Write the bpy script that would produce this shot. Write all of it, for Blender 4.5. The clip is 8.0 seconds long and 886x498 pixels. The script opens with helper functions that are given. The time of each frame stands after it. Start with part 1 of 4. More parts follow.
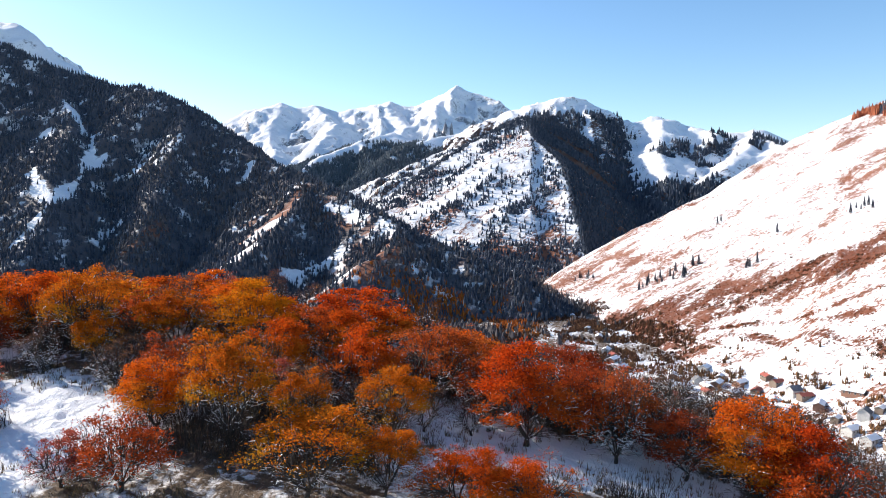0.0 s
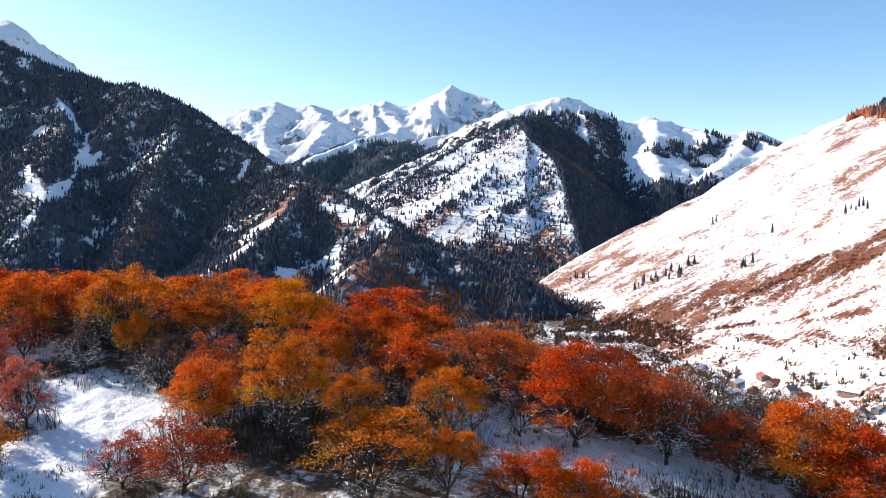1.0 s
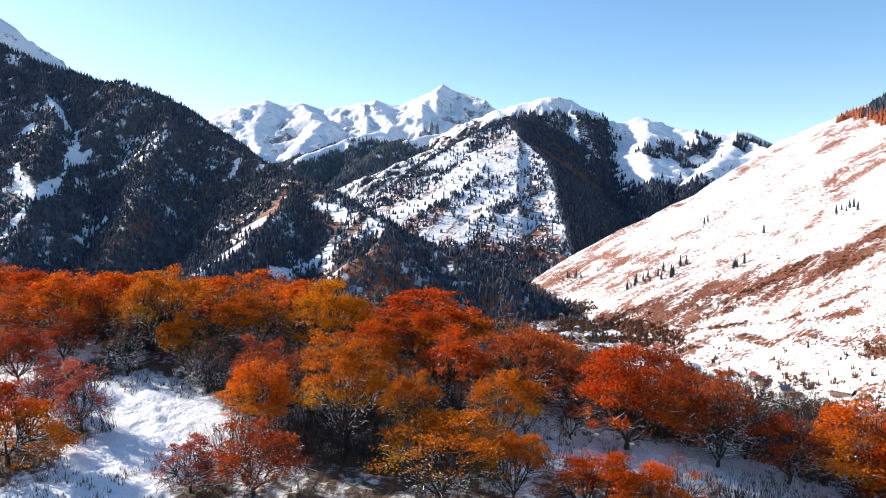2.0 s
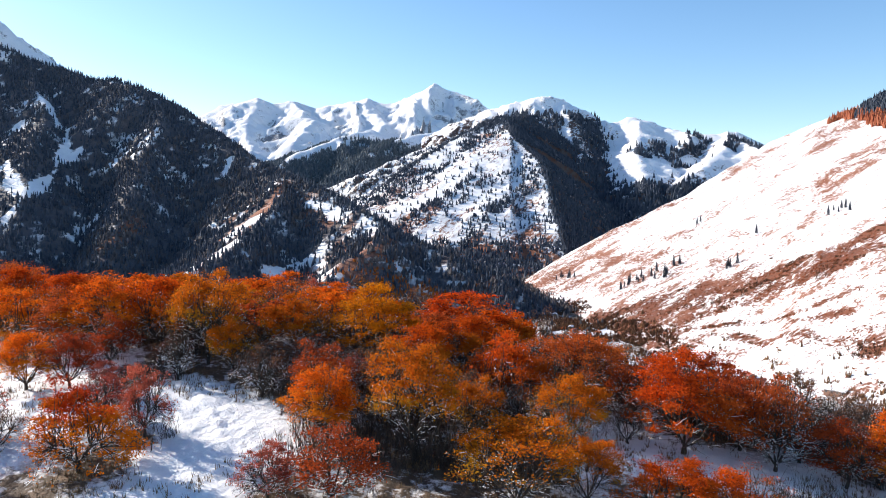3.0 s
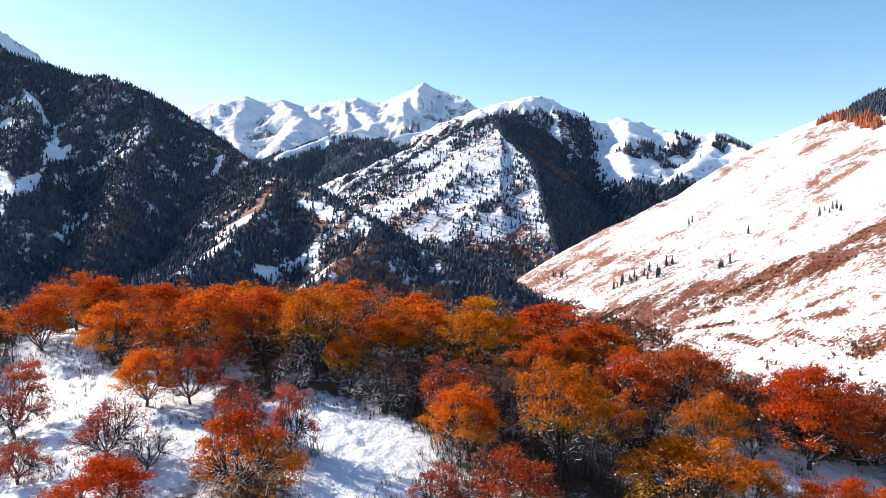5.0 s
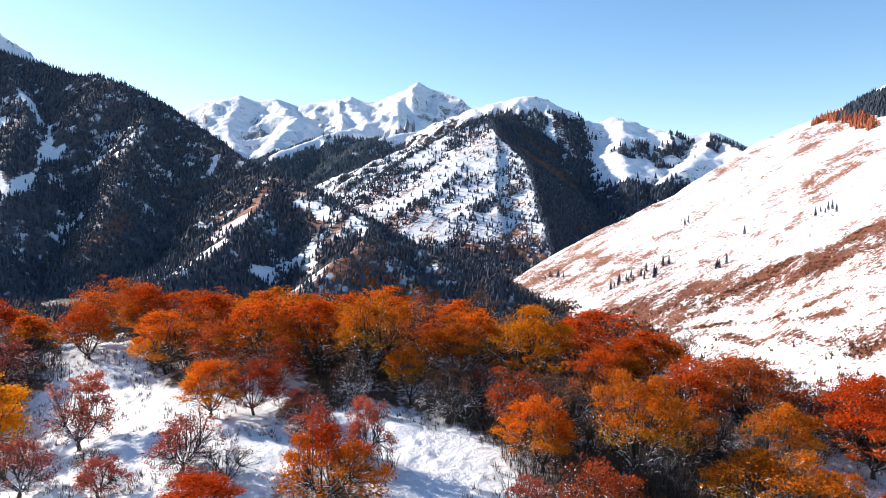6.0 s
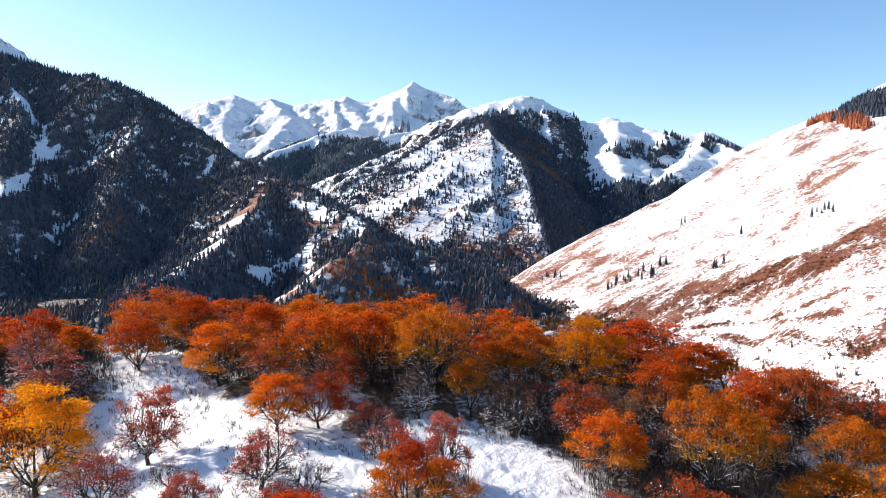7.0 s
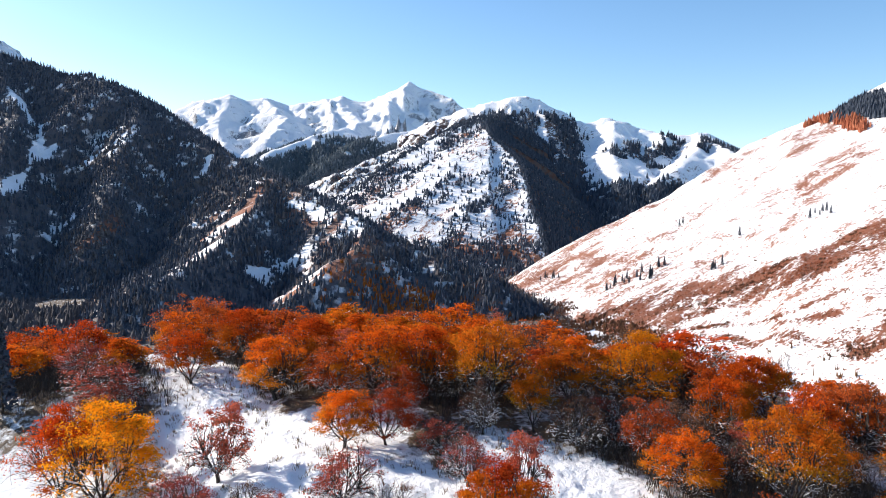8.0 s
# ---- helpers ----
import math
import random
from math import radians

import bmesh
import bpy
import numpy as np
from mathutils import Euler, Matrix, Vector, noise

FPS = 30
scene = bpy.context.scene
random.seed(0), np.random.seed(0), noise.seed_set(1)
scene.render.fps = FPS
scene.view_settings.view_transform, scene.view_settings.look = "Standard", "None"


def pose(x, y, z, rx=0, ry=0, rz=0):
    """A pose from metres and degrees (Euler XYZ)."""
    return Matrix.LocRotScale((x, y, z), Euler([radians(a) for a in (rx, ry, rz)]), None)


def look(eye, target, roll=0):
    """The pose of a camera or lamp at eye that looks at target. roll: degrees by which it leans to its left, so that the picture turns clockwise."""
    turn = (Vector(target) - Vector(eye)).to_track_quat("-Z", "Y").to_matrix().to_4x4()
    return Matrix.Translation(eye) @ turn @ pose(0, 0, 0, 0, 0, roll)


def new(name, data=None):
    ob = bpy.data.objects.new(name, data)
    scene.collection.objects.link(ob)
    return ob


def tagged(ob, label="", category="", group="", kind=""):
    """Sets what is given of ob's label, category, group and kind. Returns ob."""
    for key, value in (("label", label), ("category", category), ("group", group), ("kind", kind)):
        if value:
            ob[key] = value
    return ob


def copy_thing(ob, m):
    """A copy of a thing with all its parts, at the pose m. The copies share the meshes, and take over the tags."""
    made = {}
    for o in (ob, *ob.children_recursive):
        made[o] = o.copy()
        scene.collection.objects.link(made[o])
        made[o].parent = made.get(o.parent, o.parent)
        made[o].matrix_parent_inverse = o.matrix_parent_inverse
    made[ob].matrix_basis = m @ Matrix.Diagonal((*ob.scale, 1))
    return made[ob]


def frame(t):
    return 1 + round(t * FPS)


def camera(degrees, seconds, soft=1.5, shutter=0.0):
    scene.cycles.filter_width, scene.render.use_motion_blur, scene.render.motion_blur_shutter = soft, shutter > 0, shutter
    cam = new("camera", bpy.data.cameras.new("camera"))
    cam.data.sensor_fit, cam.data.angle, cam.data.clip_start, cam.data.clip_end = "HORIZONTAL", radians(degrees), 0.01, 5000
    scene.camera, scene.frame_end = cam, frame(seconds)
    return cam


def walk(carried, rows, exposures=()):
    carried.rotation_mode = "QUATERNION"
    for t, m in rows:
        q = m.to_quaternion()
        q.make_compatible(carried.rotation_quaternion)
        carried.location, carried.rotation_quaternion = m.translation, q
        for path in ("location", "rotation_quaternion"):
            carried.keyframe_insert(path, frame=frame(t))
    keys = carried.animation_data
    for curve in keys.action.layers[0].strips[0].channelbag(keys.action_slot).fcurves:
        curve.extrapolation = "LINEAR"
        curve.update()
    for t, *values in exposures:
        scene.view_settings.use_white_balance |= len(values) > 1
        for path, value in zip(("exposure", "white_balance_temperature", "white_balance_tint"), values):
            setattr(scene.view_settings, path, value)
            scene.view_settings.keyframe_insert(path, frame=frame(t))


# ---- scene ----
cam = camera(62.66, 8.0, soft=1.0)
walk(cam, [
    (0.0, pose(0.000, 0.000, 12.000, 86.850, -0.000, 0.000)),
    (0.5, pose(-1.472, 0.082, 12.011, 86.831, -0.109, -0.223)),
    (1.0, pose(-3.038, 0.136, 12.033, 86.818, -0.196, -0.490)),
    (1.5, pose(-4.681, 0.186, 12.083, 86.809, -0.300, -0.862)),
    (3.0, pose(-10.075, 0.396, 12.450, 86.695, -0.572, -1.948)),
    (3.5, pose(-11.990, 0.514, 12.639, 86.673, -0.651, -2.234)),
    (4.0, pose(-13.925, 0.563, 12.864, 86.652, -0.696, -2.477)),
    (4.5, pose(-15.884, 0.631, 13.096, 86.639, -0.720, -2.714)),
    (6.0, pose(-21.840, 0.953, 13.918, 86.605, -0.770, -3.439)),
    (6.5, pose(-23.877, 0.991, 14.260, 86.597, -0.747, -3.689)),
    (7.0, pose(-25.884, 1.031, 14.689, 86.586, -0.760, -3.896)),
    (7.5, pose(-27.921, 1.088, 15.173, 86.571, -0.782, -4.068)),
    (8.0, pose(-30.000, 1.275, 15.627, 86.570, -0.833, -4.252)),
])

# ---- light: low winter sun over the dark mountain, clear sky ----
SUN_AZ, SUN_EL = 62.0, 26.5            # degrees left of straight ahead, degrees up
SUN = Vector((-math.sin(radians(SUN_AZ)) * math.cos(radians(SUN_EL)),
              math.cos(radians(SUN_AZ)) * math.cos(radians(SUN_EL)), math.sin(radians(SUN_EL))))
world = bpy.data.worlds.new("sky")
scene.world = world
world.use_nodes = True
wn = world.node_tree.nodes
sky = wn.new("ShaderNodeTexSky")
sky.sky_type, sky.sun_disc = "NISHITA", False
sky.sun_elevation, sky.sun_rotation = radians(SUN_EL), radians(-SUN_AZ)
sky.altitude, sky.air_density, sky.dust_density, sky.ozone_density = 1500, 1.0, 1.1, 0.8
wn["Background"].inputs["Strength"].default_value = 0.175
vivid = wn.new("ShaderNodeHueSaturation")
vivid.inputs["Saturation"].default_value = 1.22
world.node_tree.links.new(sky.outputs[0], vivid.inputs["Color"])
world.node_tree.links.new(vivid.outputs[0], wn["Background"].inputs["Color"])
lamp = bpy.data.lights.new("sun", "SUN")
lamp.energy, lamp.angle, lamp.color = 7.0, radians(0.5), (1.0, 0.91, 0.80)
sun = new("sun", lamp)
sun.matrix_world = look(SUN * 100, (0, 0, 0))
scene.view_settings.exposure = 0.3


# ---- materials ----
def mat(name):
    m = bpy.data.materials.new(name)
    m.use_nodes = True
    return m, m.node_tree.nodes, m.node_tree.links, m.node_tree.nodes["Principled BSDF"]


def noise_tex(n, l, coord, scale, detail=4.0, rough=0.55, stretch=None):
    tex = n.new("ShaderNodeTexNoise")
    tex.inputs["Scale"].default_value, tex.inputs["Detail"].default_value = scale, detail
    tex.inputs["Roughness"].default_value = rough
    if stretch:
        mp = n.new("ShaderNodeMapping")
        mp.vector_type = "TEXTURE"
        mp.inputs["Rotation"].default_value = (0, 0, radians(stretch[3]))
        mp.inputs["Scale"].default_value = [1 / k for k in stretch[:3]]
        l.new(coord, mp.inputs["Vector"])
        coord = mp.outputs["Vector"]
    l.new(coord, tex.inputs["Vector"])
    return tex.outputs["Fac"]


def ramp(n, l, fac, lo, hi):
    r = n.new("ShaderNodeMapRange")
    r.inputs["From Min"].default_value, r.inputs["From Max"].default_value = lo, hi
    l.new(fac, r.inputs["Value"])
    return r.outputs["Result"]


def maths(n, l, op, a, b):
    r = n.new("ShaderNodeMath")
    r.operation = op
    for k, v in enumerate((a, b)):
        if isinstance(v, (int, float)):
            r.inputs[k].default_value = v
        else:
            l.new(v, r.inputs[k])
    return r.outputs[0]


def mix(n, l, fac, a, b):
    r = n.new("ShaderNodeMix")
    r.data_type = "RGBA"
    for socket, v in ((r.inputs["Factor"], fac), (r.inputs["A"], a), (r.inputs["B"], b)):
        if isinstance(v, tuple):
            socket.default_value = (*v, 1)
        elif isinstance(v, (int, float)):
            socket.default_value = v
        else:
            l.new(v, socket)
    return r.outputs["Result"]


def bump(n, l, bsdf, height, strength, distance):
    b = n.new("ShaderNodeBump")
    b.inputs["Strength"].default_value, b.inputs["Distance"].default_value = strength, distance
    l.new(height, b.inputs["Height"])
    l.new(b.outputs["Normal"], bsdf.inputs["Normal"])


def snow_ground(name, size, cover, earth, earth2, streak, soft=0.12, steep=0.0, grain=0.4, finer=7, crisp=1.0):
    """Thin snow over dry grass and soil. size: metres of the larger patches; cover: how much snow."""
    m, n, l, bsdf = mat(name)
    pos = n.new("ShaderNodeNewGeometry").outputs["Position"]
    large = noise_tex(n, l, pos, 1 / size, 5, 0.6, streak)
    fine = noise_tex(n, l, pos, finer / size, 5, 0.65, streak)
    both = maths(n, l, "ADD", maths(n, l, "MULTIPLY", large, 1 - grain), maths(n, l, "MULTIPLY", maths(n, l, "SUBTRACT", fine, 0.5 - 0.5 / crisp), grain * crisp))
    if steep:
        sep = n.new("ShaderNodeSeparateXYZ")
        l.new(n.new("ShaderNodeNewGeometry").outputs["True Normal"], sep.inputs[0])
        both = maths(n, l, "ADD", both, maths(n, l, "MULTIPLY", maths(n, l, "SUBTRACT", 0.8, sep.outputs["Z"]), steep))
    thaw_shade = n.new("ShaderNodeAttribute")
    thaw_shade.attribute_name = "thaw_shade"
    both = maths(n, l, "ADD", both, maths(n, l, "MULTIPLY", thaw_shade.outputs["Fac"], 0.3))
    bare = ramp(n, l, both, cover, cover + soft)
    soil = mix(n, l, ramp(n, l, noise_tex(n, l, pos, 2.3 / size, 3), 0.35, 0.65), earth, earth2)
    dry = n.new("ShaderNodeAttribute")
    dry.attribute_name = "dry"
    soil = mix(n, l, dry.outputs["Fac"], soil, mix(n, l, ramp(n, l, fine, 0.35, 0.65), (0.30, 0.115, 0.065), (0.20, 0.085, 0.052)))
    white = mix(n, l, ramp(n, l, fine, 0.3, 0.7), (0.80, 0.81, 0.83), (0.88, 0.88, 0.89))
    l.new(mix(n, l, bare, white, soil), bsdf.inputs["Base Color"])
    bsdf.inputs["Roughness"].default_value = 0.75
    bsdf.inputs["Specular IOR Level"].default_value = 0.25
    bump(n, l, bsdf, fine, 0.8, size / 12)
    return m


def plain(name, a, b, scale, rough=0.8, vary=0.15):
    """Two tones in grain, and a shade of its own for each copy."""
    m, n, l, bsdf = mat(name)
    pos = n.new("ShaderNodeTexCoord").outputs["Object"]
    grain = noise_tex(n, l, pos, scale, 4, 0.6)
    col = mix(n, l, ramp(n, l, grain, 0.3, 0.7), a, b)
    hsv = n.new("ShaderNodeHueSaturation")
    l.new(col, hsv.inputs["Color"])
    rnd = n.new("ShaderNodeObjectInfo").outputs["Random"]
    l.new(maths(n, l, "ADD", maths(n, l, "MULTIPLY", rnd, 2 * vary), 1 - vary), hsv.inputs["Value"])
    l.new(hsv.outputs[0], bsdf.inputs["Base Color"])
    bsdf.inputs["Roughness"].default_value = rough
    bump(n, l, bsdf, grain, 0.3, 0.2 / scale)
    return m


def needles(name, a, b):
    """Each tree of a wood has a tone of its own."""
    m, n, l, bsdf = mat(name)
    rnd = n.new("ShaderNodeNewGeometry").outputs["Random Per Island"]
    l.new(mix(n, l, rnd, a, b), bsdf.inputs["Base Color"])
    bsdf.inputs["Roughness"].default_value = 0.9
    bsdf.inputs["Specular IOR Level"].default_value = 0.1
    return m


def leaf(name, a, b, c, below=None):
    """Thin leaves that let the light through: a to b from clump to clump, c now and then, below on the lower boughs."""
    m, n, l, bsdf = mat(name)
    obj = n.new("ShaderNodeTexCoord").outputs["Object"]
    isl = n.new("ShaderNodeNewGeometry").outputs["Random Per Island"]
    rnd = n.new("ShaderNodeObjectInfo").outputs["Random"]
    clump = ramp(n, l, noise_tex(n, l, obj, 0.7, 2), 0.35, 0.65)
    col = mix(n, l, maths(n, l, "MULTIPLY", maths(n, l, "ADD", clump, isl), 0.5), a, b)
    col = mix(n, l, ramp(n, l, isl, 0.78, 0.86), col, c)
    if below:               # leaves that have turned less on the lower boughs
        sep = n.new("ShaderNodeSeparateXYZ")
        l.new(obj, sep.inputs[0])
        late = maths(n, l, "ADD", maths(n, l, "MULTIPLY", sep.outputs["Z"], -0.22), maths(n, l, "MULTIPLY", noise_tex(n, l, obj, 0.4, 2), 1.6))
        col = mix(n, l, ramp(n, l, late, -0.2, 0.15), col, below)
    hsv = n.new("ShaderNodeHueSaturation")
    l.new(col, hsv.inputs["Color"])
    l.new(maths(n, l, "ADD", maths(n, l, "MULTIPLY", rnd, 0.4), 0.72), hsv.inputs["Value"])
    l.new(maths(n, l, "ADD", maths(n, l, "MULTIPLY", rnd, 0.014), 0.493), hsv.inputs["Hue"])
    diff, trans, mixer = n.new("ShaderNodeBsdfDiffuse"), n.new("ShaderNodeBsdfTranslucent"), n.new("ShaderNodeMixShader")
    for s in (diff, trans):
        l.new(hsv.outputs[0], s.inputs["Color"])
    mixer.inputs[0].default_value = 0.4
    l.new(diff.outputs[0], mixer.inputs[1]), l.new(trans.outputs[0], mixer.inputs[2])
    l.new(mixer.outputs[0], n["Material Output"].inputs["Surface"])
    return m


BROWN, RUST, GREY = (0.11, 0.046, 0.028), (0.19, 0.06, 0.03), (0.10, 0.09, 0.085)
M_GROUND = snow_ground("trampled snow over grass", 3.0, 0.60, (0.075, 0.052, 0.036), (0.13, 0.085, 0.052), None, 0.10)
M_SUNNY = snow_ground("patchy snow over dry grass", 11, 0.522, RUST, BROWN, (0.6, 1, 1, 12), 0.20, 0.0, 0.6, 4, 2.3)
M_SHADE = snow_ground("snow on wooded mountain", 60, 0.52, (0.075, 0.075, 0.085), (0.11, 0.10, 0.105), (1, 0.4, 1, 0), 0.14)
M_PYRAMID = snow_ground("windblown snow and rock", 30, 0.57, BROWN, GREY, (0.4, 1, 1, 58), 0.16, 0.25, 0.6, 5, 1.8)
M_FAR = snow_ground("high snow and rock", 60, 0.66, (0.16, 0.17, 0.20), (0.26, 0.27, 0.29), None, 0.12, 0.5)
# lighter and bluer than needles are: distance haze is put into the colour
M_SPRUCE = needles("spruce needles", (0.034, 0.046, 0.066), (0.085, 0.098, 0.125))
# a paler copy for the far belts, with more haze painted in
M_HAZED = needles("spruce needles paled by distance haze", (0.07, 0.09, 0.105), (0.15, 0.17, 0.185))
M_LARCH = needles("rusty larch needles", (0.30, 0.085, 0.045), (0.36, 0.13, 0.07))
M_SCRUB = needles("leafless brown scrub", (0.085, 0.034, 0.02), (0.30, 0.085, 0.032))
M_DARKSCRUB = needles("dark thorny scrub", (0.055, 0.032, 0.022), (0.15, 0.07, 0.038))
M_DULL = needles("leafless grey wood", (0.06, 0.056, 0.06), (0.13, 0.115, 0.115))
M_AMBER = needles("amber woodland", (0.26, 0.075, 0.02), (0.44, 0.14, 0.025))
M_GARDEN = needles("leafless and ochre garden trees", (0.065, 0.045, 0.032), (0.26, 0.13, 0.06))
M_STALKS = needles("dry grass stalks", (0.10, 0.065, 0.035), (0.26, 0.17, 0.09))
M_BARK = plain("dark bark", (0.022, 0.017, 0.014), (0.06, 0.045, 0.035), 9, 0.85)
M_SNOW = plain("settled snow", (0.82, 0.83, 0.85), (0.88, 0.88, 0.89), 4, 0.7, 0.02)
LEAVES = {
    "red": leaf("scarlet leaves", (0.80, 0.130, 0.014), (0.64, 0.082, 0.012), (0.20, 0.04, 0.015), (0.62, 0.13, 0.020)),
    "orange": leaf("orange leaves", (0.80, 0.155, 0.012), (0.62, 0.09, 0.012), (0.20, 0.055, 0.015), (0.62, 0.19, 0.018)),
    "rust": leaf("rusty leaves", (0.60, 0.12, 0.028), (0.42, 0.07, 0.022), (0.16, 0.05, 0.02)),
    "yellow": leaf("golden leaves", (0.88, 0.35, 0.012), (0.78, 0.22, 0.012), (0.36, 0.16, 0.02)),
    "olive": leaf("yellow-green leaves", (0.72, 0.20, 0.014), (0.58, 0.12, 0.012), (0.20, 0.09, 0.015), (0.48, 0.23, 0.02)),
    "redgold": leaf("scarlet and golden leaves", (0.68, 0.105, 0.018), (0.50, 0.07, 0.016), (0.20, 0.05, 0.015), (0.78, 0.24, 0.014)),
    "pink": leaf("faded pinkish leaves", (0.58, 0.15, 0.095), (0.44, 0.09, 0.065), (0.24, 0.10, 0.06)),
    "bare": leaf("last withered leaves", (0.22, 0.10, 0.06), (0.15, 0.065, 0.045), (0.34, 0.17, 0.09)),
}


# ---- land forms ----
def lattice(ix, iy, seed):
    v = np.sin(ix * 127.1 + iy * 311.7 + seed * 74.7) * 43758.5453
    return v - np.floor(v)


def value_noise(x, y, seed=0):
    ix, iy = np.floor(x), np.floor(y)
    fx, fy = x - ix, y - iy
    fx, fy = fx * fx * (3 - 2 * fx), fy * fy * (3 - 2 * fy)
    a, b = lattice(ix, iy, seed), lattice(ix + 1, iy, seed)
    c, d = lattice(ix, iy + 1, seed), lattice(ix + 1, iy + 1, seed)
    return (a + (b - a) * fx) * (1 - fy) + (c + (d - c) * fx) * fy


def fbm(x, y, size, octaves=5, seed=0, ridged=False):
    """Smooth or ridged noise from 0 to 1; size: metres of its largest form."""
    x, y = np.asarray(x, float) / size, np.asarray(y, float) / size
    total, amp, norm = 0.0, 1.0, 0.0
    for k in range(octaves):
        v = value_noise(x, y, seed + k * 13)
        total = total + amp * (1 - np.abs(2 * v - 1) if ridged else v)
        norm, amp = norm + amp, amp * 0.5
        x, y = x * 1.93 + y * 0.5 + 5.2, y * 1.93 - x * 0.5 + 1.3
    return total / norm


def smooth(a, lo, hi):
    t = np.clip((a - lo) / (hi - lo), 0, 1)
    return t * t * (3 - 2 * t)


def away(x, y, line):
    """Distance in plan to a line of points, the height along it at the nearest place, the way along it, and the side (above 0: left)."""
    best, high, along, run = np.full(x.shape, 1e9), np.zeros(x.shape), np.zeros(x.shape), 0.0
    side = np.zeros(x.shape)
    for (x0, y0, z0), (x1, y1, z1) in zip(line, line[1:]):
        dx, dy = x1 - x0, y1 - y0
        length = math.hypot(dx, dy)
        t = np.clip(((x - x0) * dx + (y - y0) * dy) / length ** 2, 0, 1)
        d = np.hypot(x - x0 - t * dx, y - y0 - t * dy)
        near = d < best
        best, high = np.where(near, d, best), np.where(near, z0 + t * (z1 - z0), high)
        along = np.where(near, run + t * length, along)
        side = np.where(near, (dx * (y - y0) - dy * (x - x0)) / length, side)
        run += length
    return best, high, along, side


def ridges(x, y, crests, rib=60.0, rough=0.25, warp=20.0, seed=1, crag=0.0):
    """Height of a mountain of crests, each (slope of its sides, or right and left slope, its line), with ribs and gullies down the sides."""
    wx = x + warp * (fbm(x, y, rib * 2.5, 3, seed) - 0.5) * 2
    wy = y + warp * (fbm(x, y, rib * 2.5, 3, seed + 50) - 0.5) * 2
    height, clear = np.full(x.shape, -1e9), np.full(x.shape, 1e9)
    for k, (*slopes, line) in enumerate(crests):
        d, high, along, side = away(wx, wy, line)
        slope = slopes[0] + (slopes[-1] - slopes[0]) * smooth(side, -12, 12)
        high = high + 0.09 * rib * (fbm(along, 0 * along, rib * 0.5, 4, seed + 3 * k, True) - 0.6)
        ribs = fbm(along, d * 0.25, rib, 4, seed + 7 * k, True) - 0.62
        reach = np.sqrt(d * d + 36) - 6
        height = np.maximum(height, high - slope * reach * (1 - rough * ribs * np.minimum(1, d / rib)))
        clear = np.minimum(clear, d)
    if crag:
        height = height + crag * (fbm(x, y, rib, 6, seed + 99, True) - 0.55) * (0.15 + 0.85 * np.minimum(1, clear / (2 * rib)))
    return height


def valley(x, y):
    return -119 + 0.03 * (y - 500) + 3 * (fbm(x, y, 90, 3, 4) - 0.5)


def hill(x, y):
    """The near hill that carries the orchard wood: flat-topped, steep beyond its brow."""
    xc, yc = np.clip(x, -62, 40), np.clip(y, -60, 90)
    z = 0.41 - 0.122 * xc + 0.108 * (yc - 45) - 0.0022 * xc * xc
    z = z - 0.2 * np.maximum(0, np.minimum(y, 90) - 57) - 0.012 * np.clip(-30 - x, 0, 16) ** 2 * smooth(-y, -56, -44)
    brow = 74 - 26 * smooth(x, -36, 8)
    over = np.maximum(0, y - brow)
    z = z - 0.55 * over * over / (over + 14)
    right, left, back = np.maximum(0, x - 22), np.maximum(0, -62 - x), np.maximum(0, -60 - y)
    z = z - 0.5 * right * right / (right + 12) - 0.35 * left * left / (left + 60) - 0.3 * back * back / (back + 40)
    return z


def land(x, y):
    z, low = hill(x, y), valley(np.asarray(x), np.clip(y, -400, 2500))
    return np.maximum(z, low) + 4 * np.exp(-np.abs(z - low) / 8) * 0.5


def relief(x, y):
    near = np.exp(-(x * x + y * y) / 140.0 ** 2) * smooth(np.hypot(x + 14, y), 12, 25)
    return land(x, y) + near * (0.5 * (fbm(x, y, 6, 3, 2) - 0.5) + 0.30 * (fbm(x, y, 1.4, 3, 3) - 0.5) + 0.34 * (fbm(x, y, 0.55, 2, 5) - 0.5) * smooth(fbm(x, y, 4, 2, 6), 0.3, 0.6))


def sheet(name, gx, gy, gz, material, label, closed=False, thaw_shade=None, dry=None):
    rows, cols = gx.shape
    index = np.arange(rows * cols).reshape(rows, cols)
    if closed:
        index = np.concatenate([index, index[:, :1]], 1)
    quads = np.stack([index[:-1, :-1], index[:-1, 1:], index[1:, 1:], index[1:, :-1]], -1).reshape(-1, 4)
    me = bpy.data.meshes.new(name)
    me.from_pydata(np.stack([gx, gy, gz], -1).reshape(-1, 3), [], quads.tolist())
    me.polygons.foreach_set("use_smooth", np.ones(len(quads), bool))
    me.materials.append(material)
    if thaw_shade is not None:        # snow gone or ground darkened as shade (above 0), deep snow (below 0)
        me.attributes.new("thaw_shade", "FLOAT", "POINT").data.foreach_set("value", thaw_shade.ravel().astype(np.float32))
    if dry is not None:         # rusty dry grass in place of dark soil
        me.attributes.new("dry", "FLOAT", "POINT").data.foreach_set("value", dry.ravel().astype(np.float32))
    return tagged(new(name, me), label, "mountain" if "mountain" in name or "range" in name or "slope" in name else "ground", kind="structure")


def mountain(name, x0, x1, y0, y1, step, shape, material, label, thaw_shade=None, dry=None):
    gx, gy = np.meshgrid(np.arange(x0, x1, step), np.arange(y0, y1, step))
    gz = np.maximum(shape(gx, gy), -160)
    return sheet(name, gx, gy, gz, material, label, thaw_shade=thaw_shade(gx, gy, gz) if thaw_shade else None, dry=dry(gx, gy) if dry else None)


